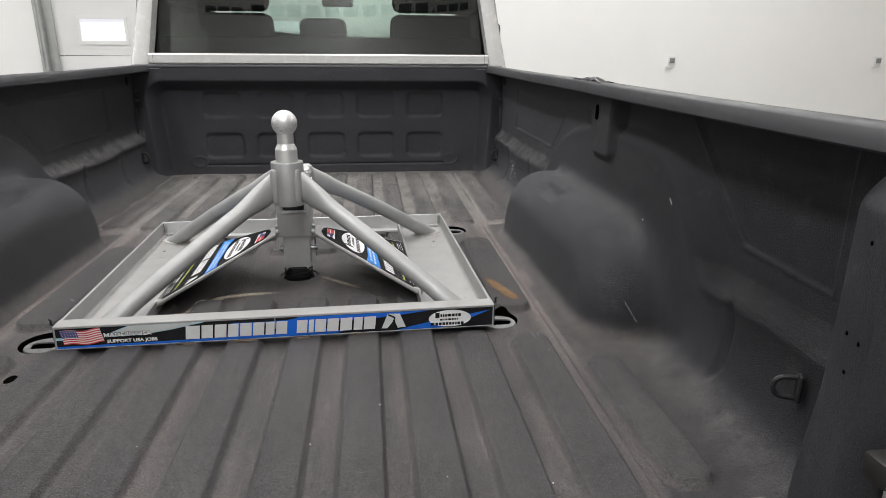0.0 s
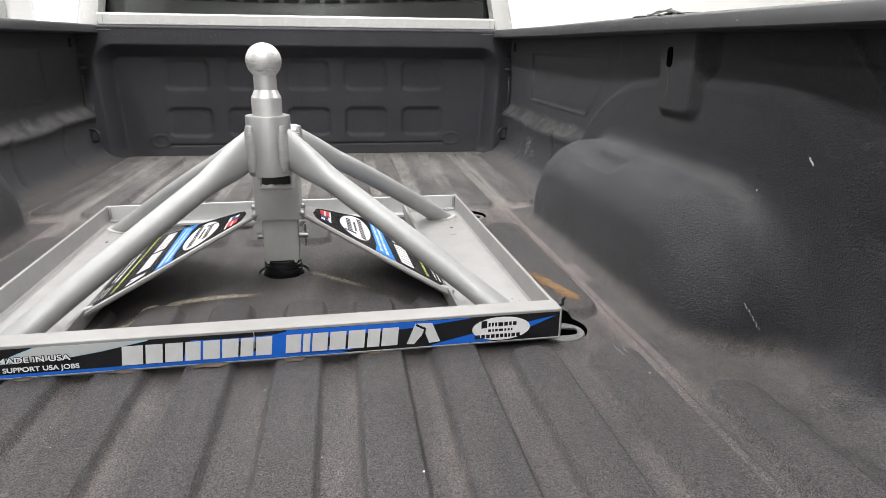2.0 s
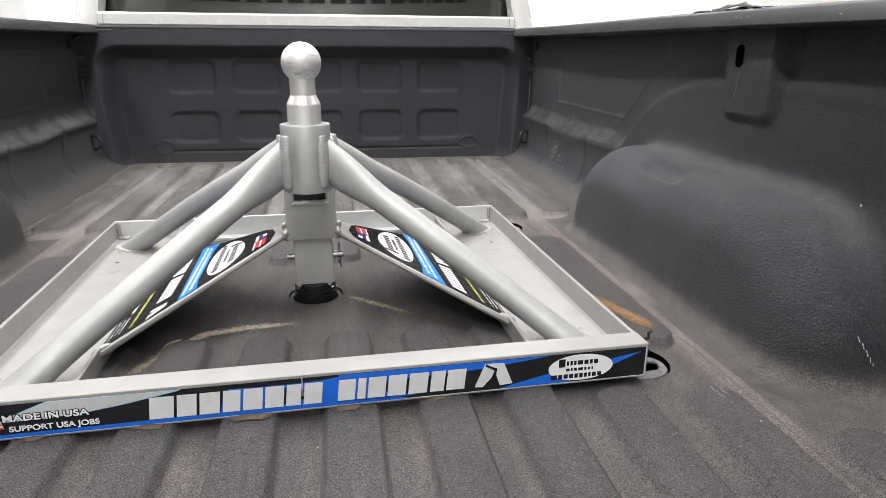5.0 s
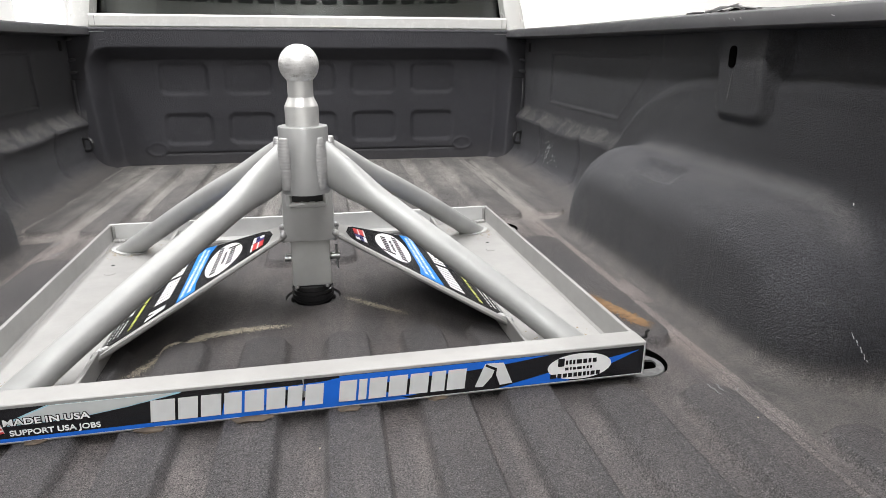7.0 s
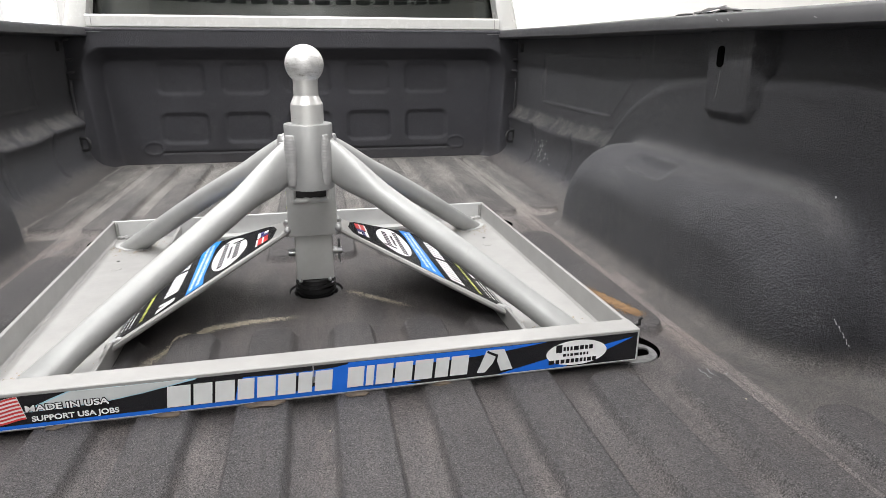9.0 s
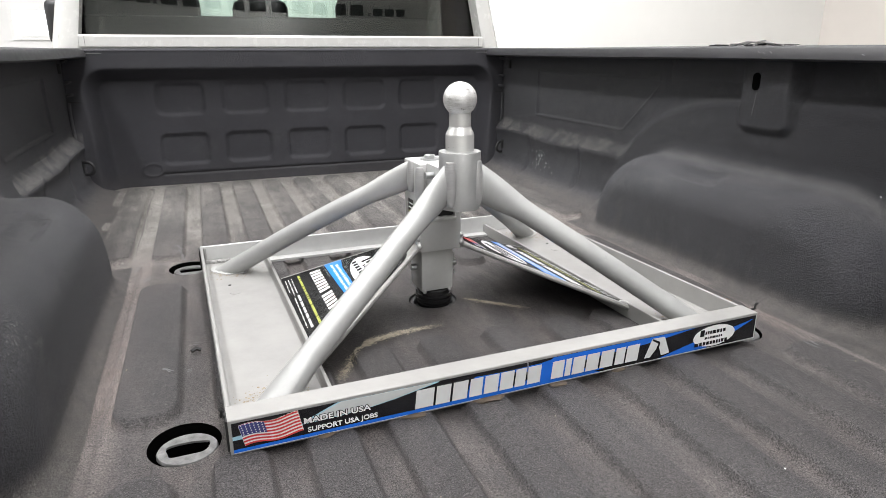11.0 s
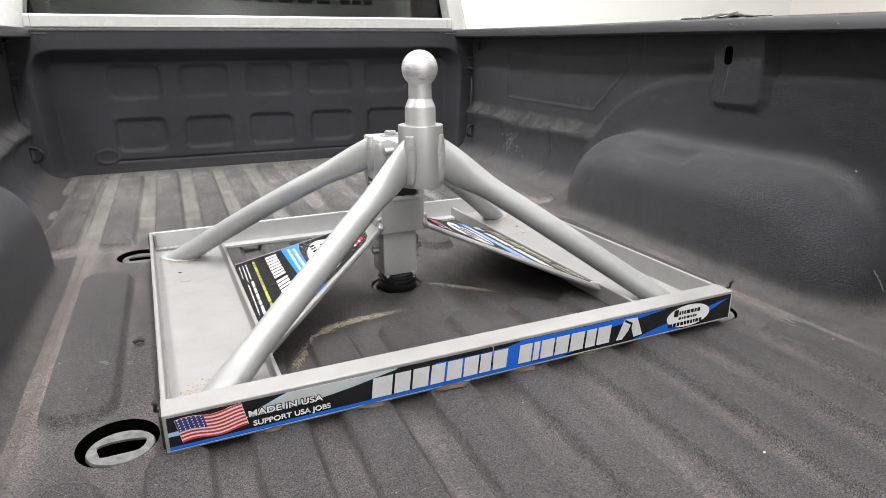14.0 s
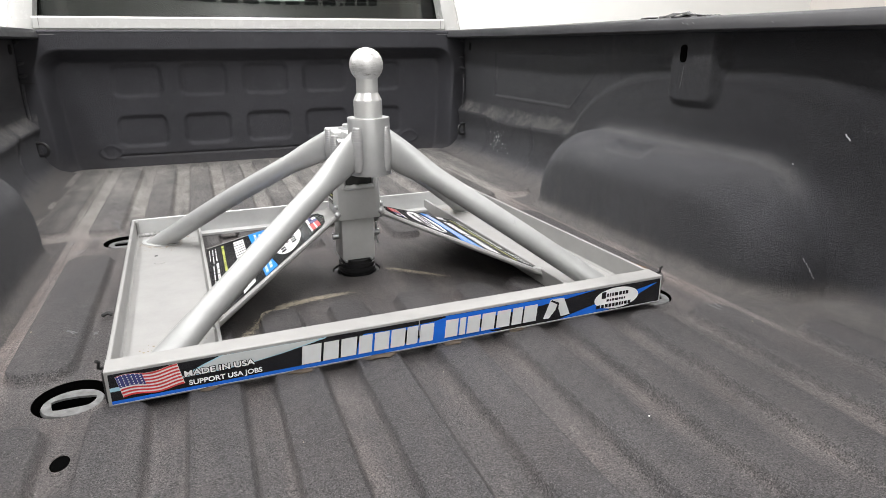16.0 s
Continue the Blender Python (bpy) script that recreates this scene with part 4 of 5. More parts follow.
for px, py in PUCKS:
    puck = cup(px, py, 0.047, 0.051, 0.05, "puck_socket", "black recessed floor socket")
    n = 40
    rings = []
    for q, zz in ((1.0, -0.0215), (1.0, -0.020), (0.96, -0.0175), (0.0, -0.0175), (0.0, -0.0205)):
        ring = []
        for k in range(n):
            a = 2 * math.pi * k / n
            if q > 0:
                ring.append((px + 0.003 + 0.039 * q * math.cos(a), py - 0.008 + 0.036 * q * math.sin(a), zz))
            else:
                ca, sa = math.cos(a), math.sin(a)
                wob = 1 + 0.05 * math.sin(3 * a + 1) + 0.04 * math.sin(5 * a)
                ring.append((px + 0.003 + 0.027 * wob * math.copysign(abs(ca) ** 0.6, ca), py - 0.008 + 0.0150 * wob * math.copysign(abs(sa) ** 0.6, sa), zz))
        rings.append(ring)
    part("socket_ring", loft(rings, None, True, False), M_RING, puck, "worn grey metal ring")

# outside of the truck
for s in (1, -1):
    bm = bmesh.new()
    prof = [(0.905, 0.455), (0.99, 0.44), (1.005, 0.40), (1.01, 0.2), (1.0, 0.0), (0.985, -0.35), (0.94, -0.36), (0.90, -0.1)]
    loft([[(s * x, y, z) for x, z in prof] for y in steps(-1.05, 1.46, 8)], bm)
    part("bed_side", bm, M_BODY, truck, "white outer bed side")
for s in (1, -1):
    for y in (ARCH_Y, 3.72):
        bm = bmesh.new()
        n = 40
        prof = [(0.22, 0.0), (0.30, 0.0), (0.385, 0.02), (0.41, 0.05), (0.41, 0.19), (0.385, 0.22), (0.30, 0.24), (0.22, 0.24)]
        rings = [[(s * (0.98 - w), y + r * math.cos(2 * math.pi * k / n), GROUND + 0.41 + r * math.sin(2 * math.pi * k / n)) for k in range(n)] for r, w in prof]
        loft(rings, bm)
        tyre = part("wheel", bm, M_RUBBER, truck, "black truck tyre")
        bm = bmesh.new()
        loft([[(s * (0.975 - w), y + r * math.cos(2 * math.pi * k / n), GROUND + 0.41 + r * math.sin(2 * math.pi * k / n)) for k in range(n)] for r, w in ((0.222, 0.0), (0.19, 0.03), (0.1, 0.02), (0.05, 0.0))], bm)
        part("rim", bm, M_ZINC, tyre)

# cab: rear wall, pillars, roof, sides, windscreen
CAB_Y, CAB_F = 1.53, 3.15
TILT = math.tan(radians(6))


def cab_rear(x, z):
    """Rear skin leans forward above the sill."""
    return CAB_Y + max(0.0, z - 0.5) * TILT


WIN = (0.542, 0.96)


def win_half(z):
    return 0.795 - 0.16 * (z - 0.54)


bm = bmesh.new()
for x0, x1, z0, z1 in ((-0.86, 0.86, -0.3, WIN[0]), (-0.9, 0.9, WIN[1], 1.1)):
    rings = [[(x, cab_rear(x, z0), z0), (x, cab_rear(x, z1), z1), (x, cab_rear(x, z1) + 0.05, z1), (x, cab_rear(x, z0) + 0.05, z0)] for x in (x0, x1)]
    loft(rings, bm)
cab = part("cab", bm, M_BODY, truck, "white truck cab rear panel", smooth=False)
for s in (1, -1):
    rings = []
    for z in steps(0.42, 1.02, 12):
        w = win_half(z)
        o = 0.905 - 0.20 * (z - 0.42)
        y = cab_rear(0, z)
        prof = [(w, y - 0.002), (w + 0.01, y - 0.009), (o - 0.03, y - 0.006), (o, y + 0.03), (o + 0.008, y + 0.08), (w, y + 0.08)]
        rings.append([(s * x, yy, z) for x, yy in prof])
    part("pillar", loft(rings), M_BODY, cab, "white cab corner pillar", angle=50)
    rings = [[(s * x, y, z) for x, z in ((0.96, -0.35), (0.985, 0.1), (0.95, 0.43), (0.90, 0.44), (0.92, -0.35))] for y in (CAB_Y + 0.03, CAB_F + 0.3)]
    part("cab_side", loft(rings), M_BODY, cab, "white cab side")
    rings = [[(s * x, y, z) for x, z in ((0.90, 0.44), (0.80, 0.98), (0.79, 0.98), (0.89, 0.44))] for y in (CAB_Y + 0.06, CAB_F + 0.05)]
    part("side_window", loft(rings), M_TINT, cab, "dark cab side window", smooth=False)
    bm = bmesh.new()
    box(bm, min(s * 0.98, s * 1.10), max(s * 0.98, s * 1.10), 2.72, 2.80, 0.52, 0.74, 0.03, 3)
    box(bm, min(s * 0.93, s * 1.0), max(s * 0.93, s * 1.0), 2.74, 2.78, 0.50, 0.56, 0.01)
    part("door_mirror", bm, M_BLACK, cab, "black door mirror")
sill_bm = bmesh.new()
loft([[(x, CAB_Y - 0.004, 0.545), (x, CAB_Y - 0.010, 0.538), (x, CAB_Y - 0.010, 0.503), (x, CAB_Y - 0.002, 0.496), (x, CAB_Y + 0.01, 0.50), (x, CAB_Y + 0.01, 0.545)] for x in (-0.795, 0.795)], sill_bm)
part("window_sill", sill_bm, M_BODY, cab, "white strip under the rear window")
for s in (1, -1):
    part("sill_seam", boxes((min(s * 0.775, s * 0.7768), max(s * 0.775, s * 0.7768), CAB_Y - 0.0112, CAB_Y - 0.0095, 0.505, 0.54)), M_GREY, cab)
bm = bmesh.new()
rings = []
for z in steps(0.545, 0.955, 8):
    w, y = win_half(z), cab_rear(0, z)
    across = [(w * u, y + 0.003 + (w * u) ** 2 * (1 / 7.0 - 0.042 * (z - 0.7))) for u in steps(-1, 1, 60)]
    rings.append([(gx, gy, z) for gx, gy in across] + [(gx, gy + 0.005, z) for gx, gy in reversed(across)])
loft(rings, bm)
part("rear_glass", bm, M_TINT, cab, "dark tinted curved rear window reflecting the room", angle=40)
part("roof", boxes((-0.80, 0.80, CAB_Y + 0.03, CAB_F, 1.0, 1.06), bevel=0.02), M_BODY, cab, "white cab roof")
part("headliner", boxes((-0.78, 0.78, CAB_Y + 0.1, CAB_F - 0.05, 0.975, 0.995)), M_SEAT, cab, "dark headliner")
rings = [[(x, CAB_F, 1.0), (x, CAB_F + 0.62, 0.50), (x, CAB_F + 0.63, 0.505), (x, CAB_F + 0.01, 1.005)] for x in (-0.76, 0.76)]
part("windscreen", loft(rings), M_SHIELD, cab, "greenish windscreen glass", smooth=False)
part("dashboard", boxes((-0.85, 0.85, CAB_F + 0.0, CAB_F + 0.6, 0.0, 0.50), bevel=0.05), M_BLACK, cab, "black dashboard")
part("hood", boxes((-0.92, 0.92, CAB_F + 0.6, 4.6, -0.35, 0.42), bevel=0.06), M_BODY, cab, "white engine hood")
part("cab_floor", boxes((-0.9, 0.9, CAB_Y + 0.06, CAB_F + 0.6, -0.35, -0.25)), M_BLACK, cab)
part("inner_trim", boxes((-0.88, 0.88, CAB_Y + 0.06, CAB_Y + 0.09, -0.25, 0.53)), M_SEAT, cab, "dark inner cab trim")
part("rear_view_mirror", boxes((-0.10, 0.12, CAB_F + 0.05, CAB_F + 0.08, 0.853, 0.92), bevel=0.012), M_BLACK, cab, "black rear-view mirror")


def seat(x, w, top, y):
    bm = boxes((x - w, x + w, y, y + 0.16, -0.2, top - 0.2), bevel=0.05)
    s = part("seat", bm, M_SEAT, cab, "dark cloth seat back")
    part("headrest", boxes((x - w * 0.95, x + w * 0.95, y + 0.01, y + 0.12, top - 0.19, top), bevel=0.045), M_SEAT, s)


seat(-0.66, 0.305, 0.97, 2.45)
seat(0.655, 0.300, 0.97, 2.45)
seat(-0.055, 0.150, 0.745, 2.45)
part("seat_base", boxes((-0.80, 0.80, 1.74, 1.86, -0.24, 0.6245), bevel=0.02), M_SEAT, cab, "dark cloth rear bench back")


# pale scratches and splashes on the liner
def fleck(name, p, q, w, parent, label, jag=3, ink=None):
    """A thin raised scratch from p to q."""
    random.seed(int(abs(p[1]) * 1000))
    a, b = Vector(p), Vector(q)
    pts = [a.lerp(b, k / jag) + Vector((0, random.uniform(-w, w), random.uniform(-w, w))) * 0.8 for k in range(jag + 1)]
    return part(name, rod(pts, w, 5), ink or D_SILVER, parent, label)


walls = [o for o in truck.children if o.name.startswith("side_wall")]
caps = [o for o in truck.children if o.name.startswith("rail_cap")]
wells = [o for o in truck.children if o.name.startswith("wheel_well")]
fleck("scratch", (skin_x(-0.452, 0.282) - 0.0005, -0.452, 0.282), (skin_x(-0.462, 0.272) - 0.0005, -0.462, 0.272), 0.0012, walls[0], "short white scratch")
for k in range(9):
    x0, z0 = 0.731 + 0.0030 * k - 0.0015 * (k % 2), 0.066 - 0.0048 * k
    fleck("scratch", (x0, skin_y(x0, z0) - 0.0002, z0), (x0 + 0.0012, skin_y(x0 + 0.0012, z0 - 0.0034) - 0.0002, z0 - 0.0034), 0.0004 + 0.0002 * (k % 3), wells[0], "short white scratch", 2)
fleck("scratch", (skin_x(-0.364, 0.216) - 0.0016, -0.364, 0.216), (skin_x(-0.366, 0.213) - 0.0016, -0.366, 0.213), 0.0008, walls[0], "short white scratch")
random.seed(5)
for k in range(110):
    near = k < 80
    y = random.gauss(1.012, 0.016) if near else random.gauss(0.99, 0.055)
    z = 0.035 + 0.085 * random.random() ** (1.5 if near else 1.0)
    drop = random.uniform(0.001, 0.008)
    fleck("splash", (skin_x(y, z) - 0.0012, y, z), (skin_x(y + 0.001, z - drop) - 0.0012, y + 0.001, z - drop), random.uniform(0.0007, 0.0021 if near else 0.0012), walls[0], "pale splash mark", 2)
for y, z0, z1 in ((-0.052, 0.484, 0.480), (-0.068, 0.481, 0.477), (-0.085, 0.483, 0.479), (-0.30, 0.478, 0.476)):
    fleck("scuff", (0.7635 + 0.27 * (z0 - 0.476), y, z0), (0.7635 + 0.27 * (z1 - 0.476), y - 0.007, z1), 0.0006, caps[0], "pale scuff", 2, D_SCUFF)
fleck("scratch", (skin_x(-0.029, 0.392), -0.029, 0.392), (skin_x(-0.022, 0.340), -0.022, 0.340), 0.0006, walls[0], "thin pale drip line", 6, D_SCUFF)
random.seed(15)
for k in range(16):
    z = 0.294 - 0.05 * (k / 15) ** 1.5 + random.uniform(-0.004, 0.004)
    x = 0.838 - random.uniform(0.0, 0.004)
    fleck("scuff", (x, 1.3935, z), (x - 0.001, 1.3935, z - random.uniform(0.002, 0.009)), random.uniform(0.0007, 0.0017), bulkhead, "pale rubbed edge", 3, D_SILVER if k % 2 else D_SCUFF)


def floor_scuff(x0, y0, x1, y1, w, ink):
    """A pale drag mark lying on the bed floor."""
    pts = [(x0 + (x1 - x0) * k / 6 + 0.0012 * math.sin(5.0 * k + 40 * x0), y0 + (y1 - y0) * k / 6) for k in range(7)]
    part("scuff", rod([(x, y, floor_point(x, y)[2] + 0.0002) for x, y in pts], w, 5), ink, bed_floor, "pale drag mark")


random.seed(33)
for cx, cy, turn, length in ((-0.506, 0.535, -70, 0.045), (-0.494, 0.475, -75, 0.050), (-0.499, 0.505, 20, 0.022), (-0.628, 0.462, -50, 0.028), (-0.594, 0.42, 80, 0.050), (-0.465, -0.067, -45, 0.010), (-0.506, -0.180, -55, 0.022), (-0.474, -0.164, 10, 0.008), (0.541, -0.480, -84, 0.020), (-0.565, 0.33, 60, 0.03)):
    for k in range(3):
        a = radians(turn + random.uniform(-12, 12))
        x, y, half = cx + random.uniform(-0.006, 0.006), cy + random.uniform(-0.008, 0.008), length * random.uniform(0.25, 0.55)
        floor_scuff(x - half * math.cos(a), y - half * math.sin(a), x + half * math.cos(a), y + half * math.sin(a), random.uniform(0.0004, 0.0008), D_SCUFF)
for k in range(46):
    x, y = random.uniform(-0.7, 0.7), random.uniform(-0.98, 1.2)
    if abs(x) < 0.43 and -0.48 < y < 0.40:
        continue
    a, half = random.uniform(0, math.pi), random.uniform(0.0008, 0.004)
    floor_scuff(x - half * math.cos(a), y - half * math.sin(a), x + half * math.cos(a), y + half * math.sin(a), random.uniform(0.0003, 0.0006), D_SCUFF)


# ---- the hitch ----
HC = pose(0.0075, -0.044, 0, 0, 0, 1.9)
hitch = thing("gooseneck_hitch", "silver aluminium gooseneck hitch frame with decals, standing in the truck bed", "trailer hitch", HC)
HW, HD, HT = 0.441, 0.3965, 0.05

# front rail: channel opening inward
prof = [(-HD, 0.001), (-HD, HT - 0.001), (-HD + 0.001, HT), (-HD + 0.036, HT), (-HD + 0.037, HT - 0.001), (-HD + 0.037, HT - 0.005), (-HD + 0.006, HT - 0.006), (-HD + 0.006, 0.006), (-HD + 0.037, 0.006), (-HD + 0.037, 0.0005), (-HD + 0.001, 0.0)]
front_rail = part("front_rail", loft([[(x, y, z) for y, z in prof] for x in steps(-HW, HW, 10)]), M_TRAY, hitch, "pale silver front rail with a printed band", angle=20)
prof = [(HD, 0.0005), (HD, HT - 0.001), (HD - 0.001, HT), (HD - 0.005, HT), (HD - 0.006, HT - 0.001), (HD - 0.006, 0.007), (HD - 0.03, 0.006), (HD - 0.03, 0.0005)]
part("rear_rail", loft([[(x, y, z) for y, z in prof] for x in steps(-HW + 0.001, HW - 0.001, 10)]), M_HITCH, hitch, "silver rear rail", angle=20)
TRAY_IN = 0.294
for s in (-1, 1):
    prof = [(HW, 0.0005), (HW, HT - 0.0015), (HW - 0.0015, HT - 0.0005), (HW - 0.005, HT - 0.0005), (HW - 0.0062, HT - 0.0015), (HW - 0.007, 0.014), (HW - 0.010, 0.010), (TRAY_IN + 0.009, 0.0085), (TRAY_IN + 0.0062, 0.011), (TRAY_IN + 0.006, 0.028), (TRAY_IN + 0.005, 0.029), (TRAY_IN + 0.001, 0.029), (TRAY_IN, 0.028), (TRAY_IN, 0.0005)]
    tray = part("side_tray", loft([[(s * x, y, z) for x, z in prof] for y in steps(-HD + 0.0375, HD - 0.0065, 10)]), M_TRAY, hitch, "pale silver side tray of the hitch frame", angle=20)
    bm = bmesh.new()
    turned([(0.0105, 0.0085), (0.0105, 0.0098), (0.0095, 0.0105), (0.002, 0.0105)], 24, s * 0.385, 0.165, bm)
    part("rivet", bm, M_TRAY, tray)
    bm = bmesh.new()
    turned([(0.0035, 0.0084), (0.0035, 0.0102), (0.001, 0.0104)], 12, s * 0.392, 0.215, bm)
    # no hole cut; a black disc is painted in for its shade
    part("hole_mark", bm, M_RUBBER, tray, "small dark hole")
    for y, sg in ((-HD, 1), (HD, -1)):
        bm = bmesh.new()
        ya, yb = (y + 0.004, y + 0.034) if sg > 0 else (y - 0.028, y - 0.004)
        box(bm, min(s * HW, s * (HW + 0.003)), max(s * HW, s * (HW + 0.003)), ya, yb, 0.004, HT - 0.002, 0.001)
        part("end_seal", bm, M_RUBBER, tray, "torn black rubber end seal")
    bm = bmesh.new()
    rod([(s * (HW + 0.002), -HD + 0.02, 0.046), (s * (HW + 0.006), -HD + 0.012, 0.052), (s * (HW + 0.004), -HD + 0.01, 0.06), (s * (HW + 0.007), -HD + 0.008, 0.064)], 0.0022, 6, bm)
    part("seal_scrap", bm, M_RUBBER, tray)
    # corner weld beads at the rear inside corners
    bm = bmesh.new()
    pts = [(s * (HW - 0.012 - 0.05 * k / 14), HD - 0.012 + 0.0015 * math.sin(k * 2.2), 0.0115) for k in range(15)]
    for i, p in enumerate(pts):
        r = bmesh.ops.create_icosphere(bm, subdivisions=1, radius=0.0065 + 0.001 * math.sin(i * 1.7))
        bmesh.ops.transform(bm, matrix=Matrix.Translation(p), verts=r["verts"])
    for k in range(8):
        r = bmesh.ops.create_icosphere(bm, subdivisions=1, radius=0.004)
        bmesh.ops.transform(bm, matrix=Matrix.Translation((s * (HW - 0.010), HD - 0.009, 0.012 + 0.0045 * k)), verts=r["verts"])
    part("corner_weld", bm, M_TRAY, tray, "rough weld bead")

BALL_Y = -0.107
bm = turned([(0.0372, 0.216), (0.0375, 0.218), (0.0375, 0.316), (0.0368, 0.3175), (0.0255, 0.318)], 48, 0, BALL_Y)
part("ball_post", bm, M_SLEEVE, hitch, "silver cylinder under the ball")
prof = [(0.0252, 0.316), (0.0252, 0.3455), (0.0248, 0.3475), (0.0190, 0.360), (0.0188, 0.388)]
part("ball_shank", turned(prof, 64, 0, BALL_Y), M_SHANK, hitch, "polished shank with upright streaks", angle=12)
prof = [(0.0185, 0.383)]
R, BZ = 0.0293, 0.4068
a0 = math.asin(0.0195 / R)
for k in range(19):
    a = math.pi - a0 - (math.pi - a0) * k / 18
    prof.append((max(0.0004, R * math.sin(a)), BZ + R * math.cos(a)))
part("hitch_ball", turned(prof, 48, 0, BALL_Y), M_BALL, hitch, "worn chromed tow ball", angle=30)

# upright tubes
UX, UY0, UY1 = 0.0435, -0.018, 0.07
part("outer_tube", boxes((-UX, UX, UY0, UY1, 0.107, 0.282), bevel=0.003), M_HITCH, hitch, "silver square outer tube")
part("bridge", boxes((-0.03, 0.03, -0.078, UY0 - 0.0003, 0.222, 0.285), bevel=0.002), M_HITCH, hitch, "web between the tube and the ball post")
# notch not cut: a thin black plate paints the shade inside
part("tube_notch", boxes((-0.026, 0.026, UY0 - 0.002, UY0 - 0.0003, 0.176, 0.207), bevel=0.0005), M_RUBBER, hitch, "dark open notch in the tube")
bm = bmesh.new()
rod([(-0.030 + 0.06 * k / 12, UY0 - 0.002, 0.173 + 0.0008 * math.sin(k * 1.9)) for k in range(13)], 0.0055, 10, bm)
rod([(-0.031, UY0 - 0.002, 0.172), (-0.032, UY0 - 0.002, 0.185), (-0.031, UY0 - 0.001, 0.205)], 0.0052, 10, bm)
rod([(0.031, UY0 - 0.002, 0.172), (0.032, UY0 - 0.002, 0.185), (0.031, UY0 - 0.001, 0.205)], 0.0052, 10, bm)
part("notch_weld", bm, M_HITCH, hitch, "grey weld lip under the notch")
part("inner_tube", boxes((-0.0345, 0.0345, 0.001, 0.066, 0.016, 0.1065), bevel=0.003), M_DARKTUBE, hitch, "grey square inner tube")
CYL_Y = 0.024
part("coupler_plug", turned([(0.034, -0.020), (0.0375, -0.012), (0.0385, -0.004), (0.0385, -0.001), (0.036, 0.0), (0.0375, 0.002), (0.0375, 0.0075), (0.0345, 0.0085), (0.034, 0.0158)], 36, 0, CYL_Y), M_PLUG, hitch, "black ribbed coupler plug in the floor hole")
bm = turned([(0.0195, 0.2822), (0.0195, 0.2842), (0.008, 0.2845)], 28, -0.004, 0.03)
washer = part("washer", bm, M_ZINC, hitch, "flat zinc washer")
part("bolt_head", turned([(0.0108, 0.2843), (0.0112, 0.2905), (0.0095, 0.2915)], 6, -0.004, 0.03), M_ZINC, hitch, "zinc hexagon bolt head", smooth=False)
# pin and clip through the inner tube
bm = bmesh.new()
rod([(-0.047, 0.032, 0.062), (0.053, 0.032, 0.062)], 0.0068, 16, bm)
pin = part("hitch_pin", bm, M_ZINC, hitch, "zinc cross pin")
bm = bmesh.new()
rod([(0.047, 0.032, 0.084), (0.047, 0.032, 0.044)], 0.0022, 8, bm)
rod([(0.0475, 0.029, 0.048), (0.049, 0.027, 0.038)], 0.0015, 8, bm)
part("clip", bm, M_ZINC, pin, "thin spring clip")
for sx in (-1, 1):
    bm = bmesh.new()
    for k in range(9):
        r = bmesh.ops.create_icosphere(bm, subdivisions=2, radius=0.0062 + 0.001 * math.sin(3 * k))
        bmesh.ops.transform(bm, matrix=Matrix.Translation((sx * (0.0445 + 0.001 * math.sin(k)), -0.012 + 0.004 * math.cos(k), 0.110 + 0.003 * k)), verts=r["verts"])
    part("plate_weld", bm, M_WELD, hitch, "lumpy weld at the tube foot")
for x in (-0.028, 0.026):
    bm = bmesh.new()
    r = bmesh.ops.create_icosphere(bm, subdivisions=2, radius=0.004)
    bmesh.ops.transform(bm, matrix=Matrix.Translation((x, 0.001, 0.0155)), verts=r["verts"])
    part("tube_spatter", bm, M_WELD, hitch, "bright weld dot")


def leg(start, end, top, label, tilt=0.0):
    """A round tube pressed tall at its upper end and cut level on the tray."""
    s, e = Vector(start), Vector(end)
    d = (e - s).normalized()
    flat = Vector((d.x, d.y, 0)).normalized()
    side = flat.cross(Vector((0, 0, 1)))
    n_up = d.cross(side).normalized()
    if n_up.z < 0:
        n_up = -n_up
    rings, n, N = [], 28, 26
    last = 1 - 0.034 / (e - s).length
    for i in range(N + 2):
        cut = i == N + 1
        t = 1.0 if cut else last * i / N
        c = s + (e - s) * t
        c.z += 0.014 * math.sin(math.pi * t) * tilt
        up_r = 0.0195 + (top - 0.0195) * (1 - sstep(0.0, 0.24, t))
        sd_r = 0.0195 - 0.0065 * (1 - sstep(0.0, 0.22, t)) + 0.005 * sstep(0.82, 0.95, t)
        up = n_up.lerp(Vector((0, 0, 1)), 1 - sstep(0.0, 0.25, t)).normalized()
        ring = []
        for j in range(n):
            a = 2 * math.pi * j / n
            p = c + sd_r * math.cos(a) * side + up_r * math.sin(a) * up
            if cut:
                p = p + d * ((0.0095 - p.z) / d.z)
            elif p.z < 0.0095:
                p = p + d * ((0.0095 - p.z) / d.z)
            ring.append(p)
        rings.append(ring)
    ob = part("leg", loft(rings), M_LEG, hitch, label, angle=50)
    bm = bmesh.new()
    random.seed(3)
    rim = rings[-1]
    for i in range(2 * n):
        p = rim[i // 2] if i % 2 == 0 else (rim[i // 2] + rim[(i // 2 + 1) % n]) / 2
        r = bmesh.ops.create_icosphere(bm, subdivisions=1, radius=0.0052 + 0.0022 * random.random())
        bmesh.ops.transform(bm, matrix=Matrix.Translation((p.x + random.uniform(-0.001, 0.001), p.y + random.uniform(-0.001, 0.001), 0.0096)) @ Matrix.Diagonal((1, 1, 0.62, 1)), verts=r["verts"])
    part("foot_weld", bm, M_LEG, ob, "weld bead round the foot")
    return ob


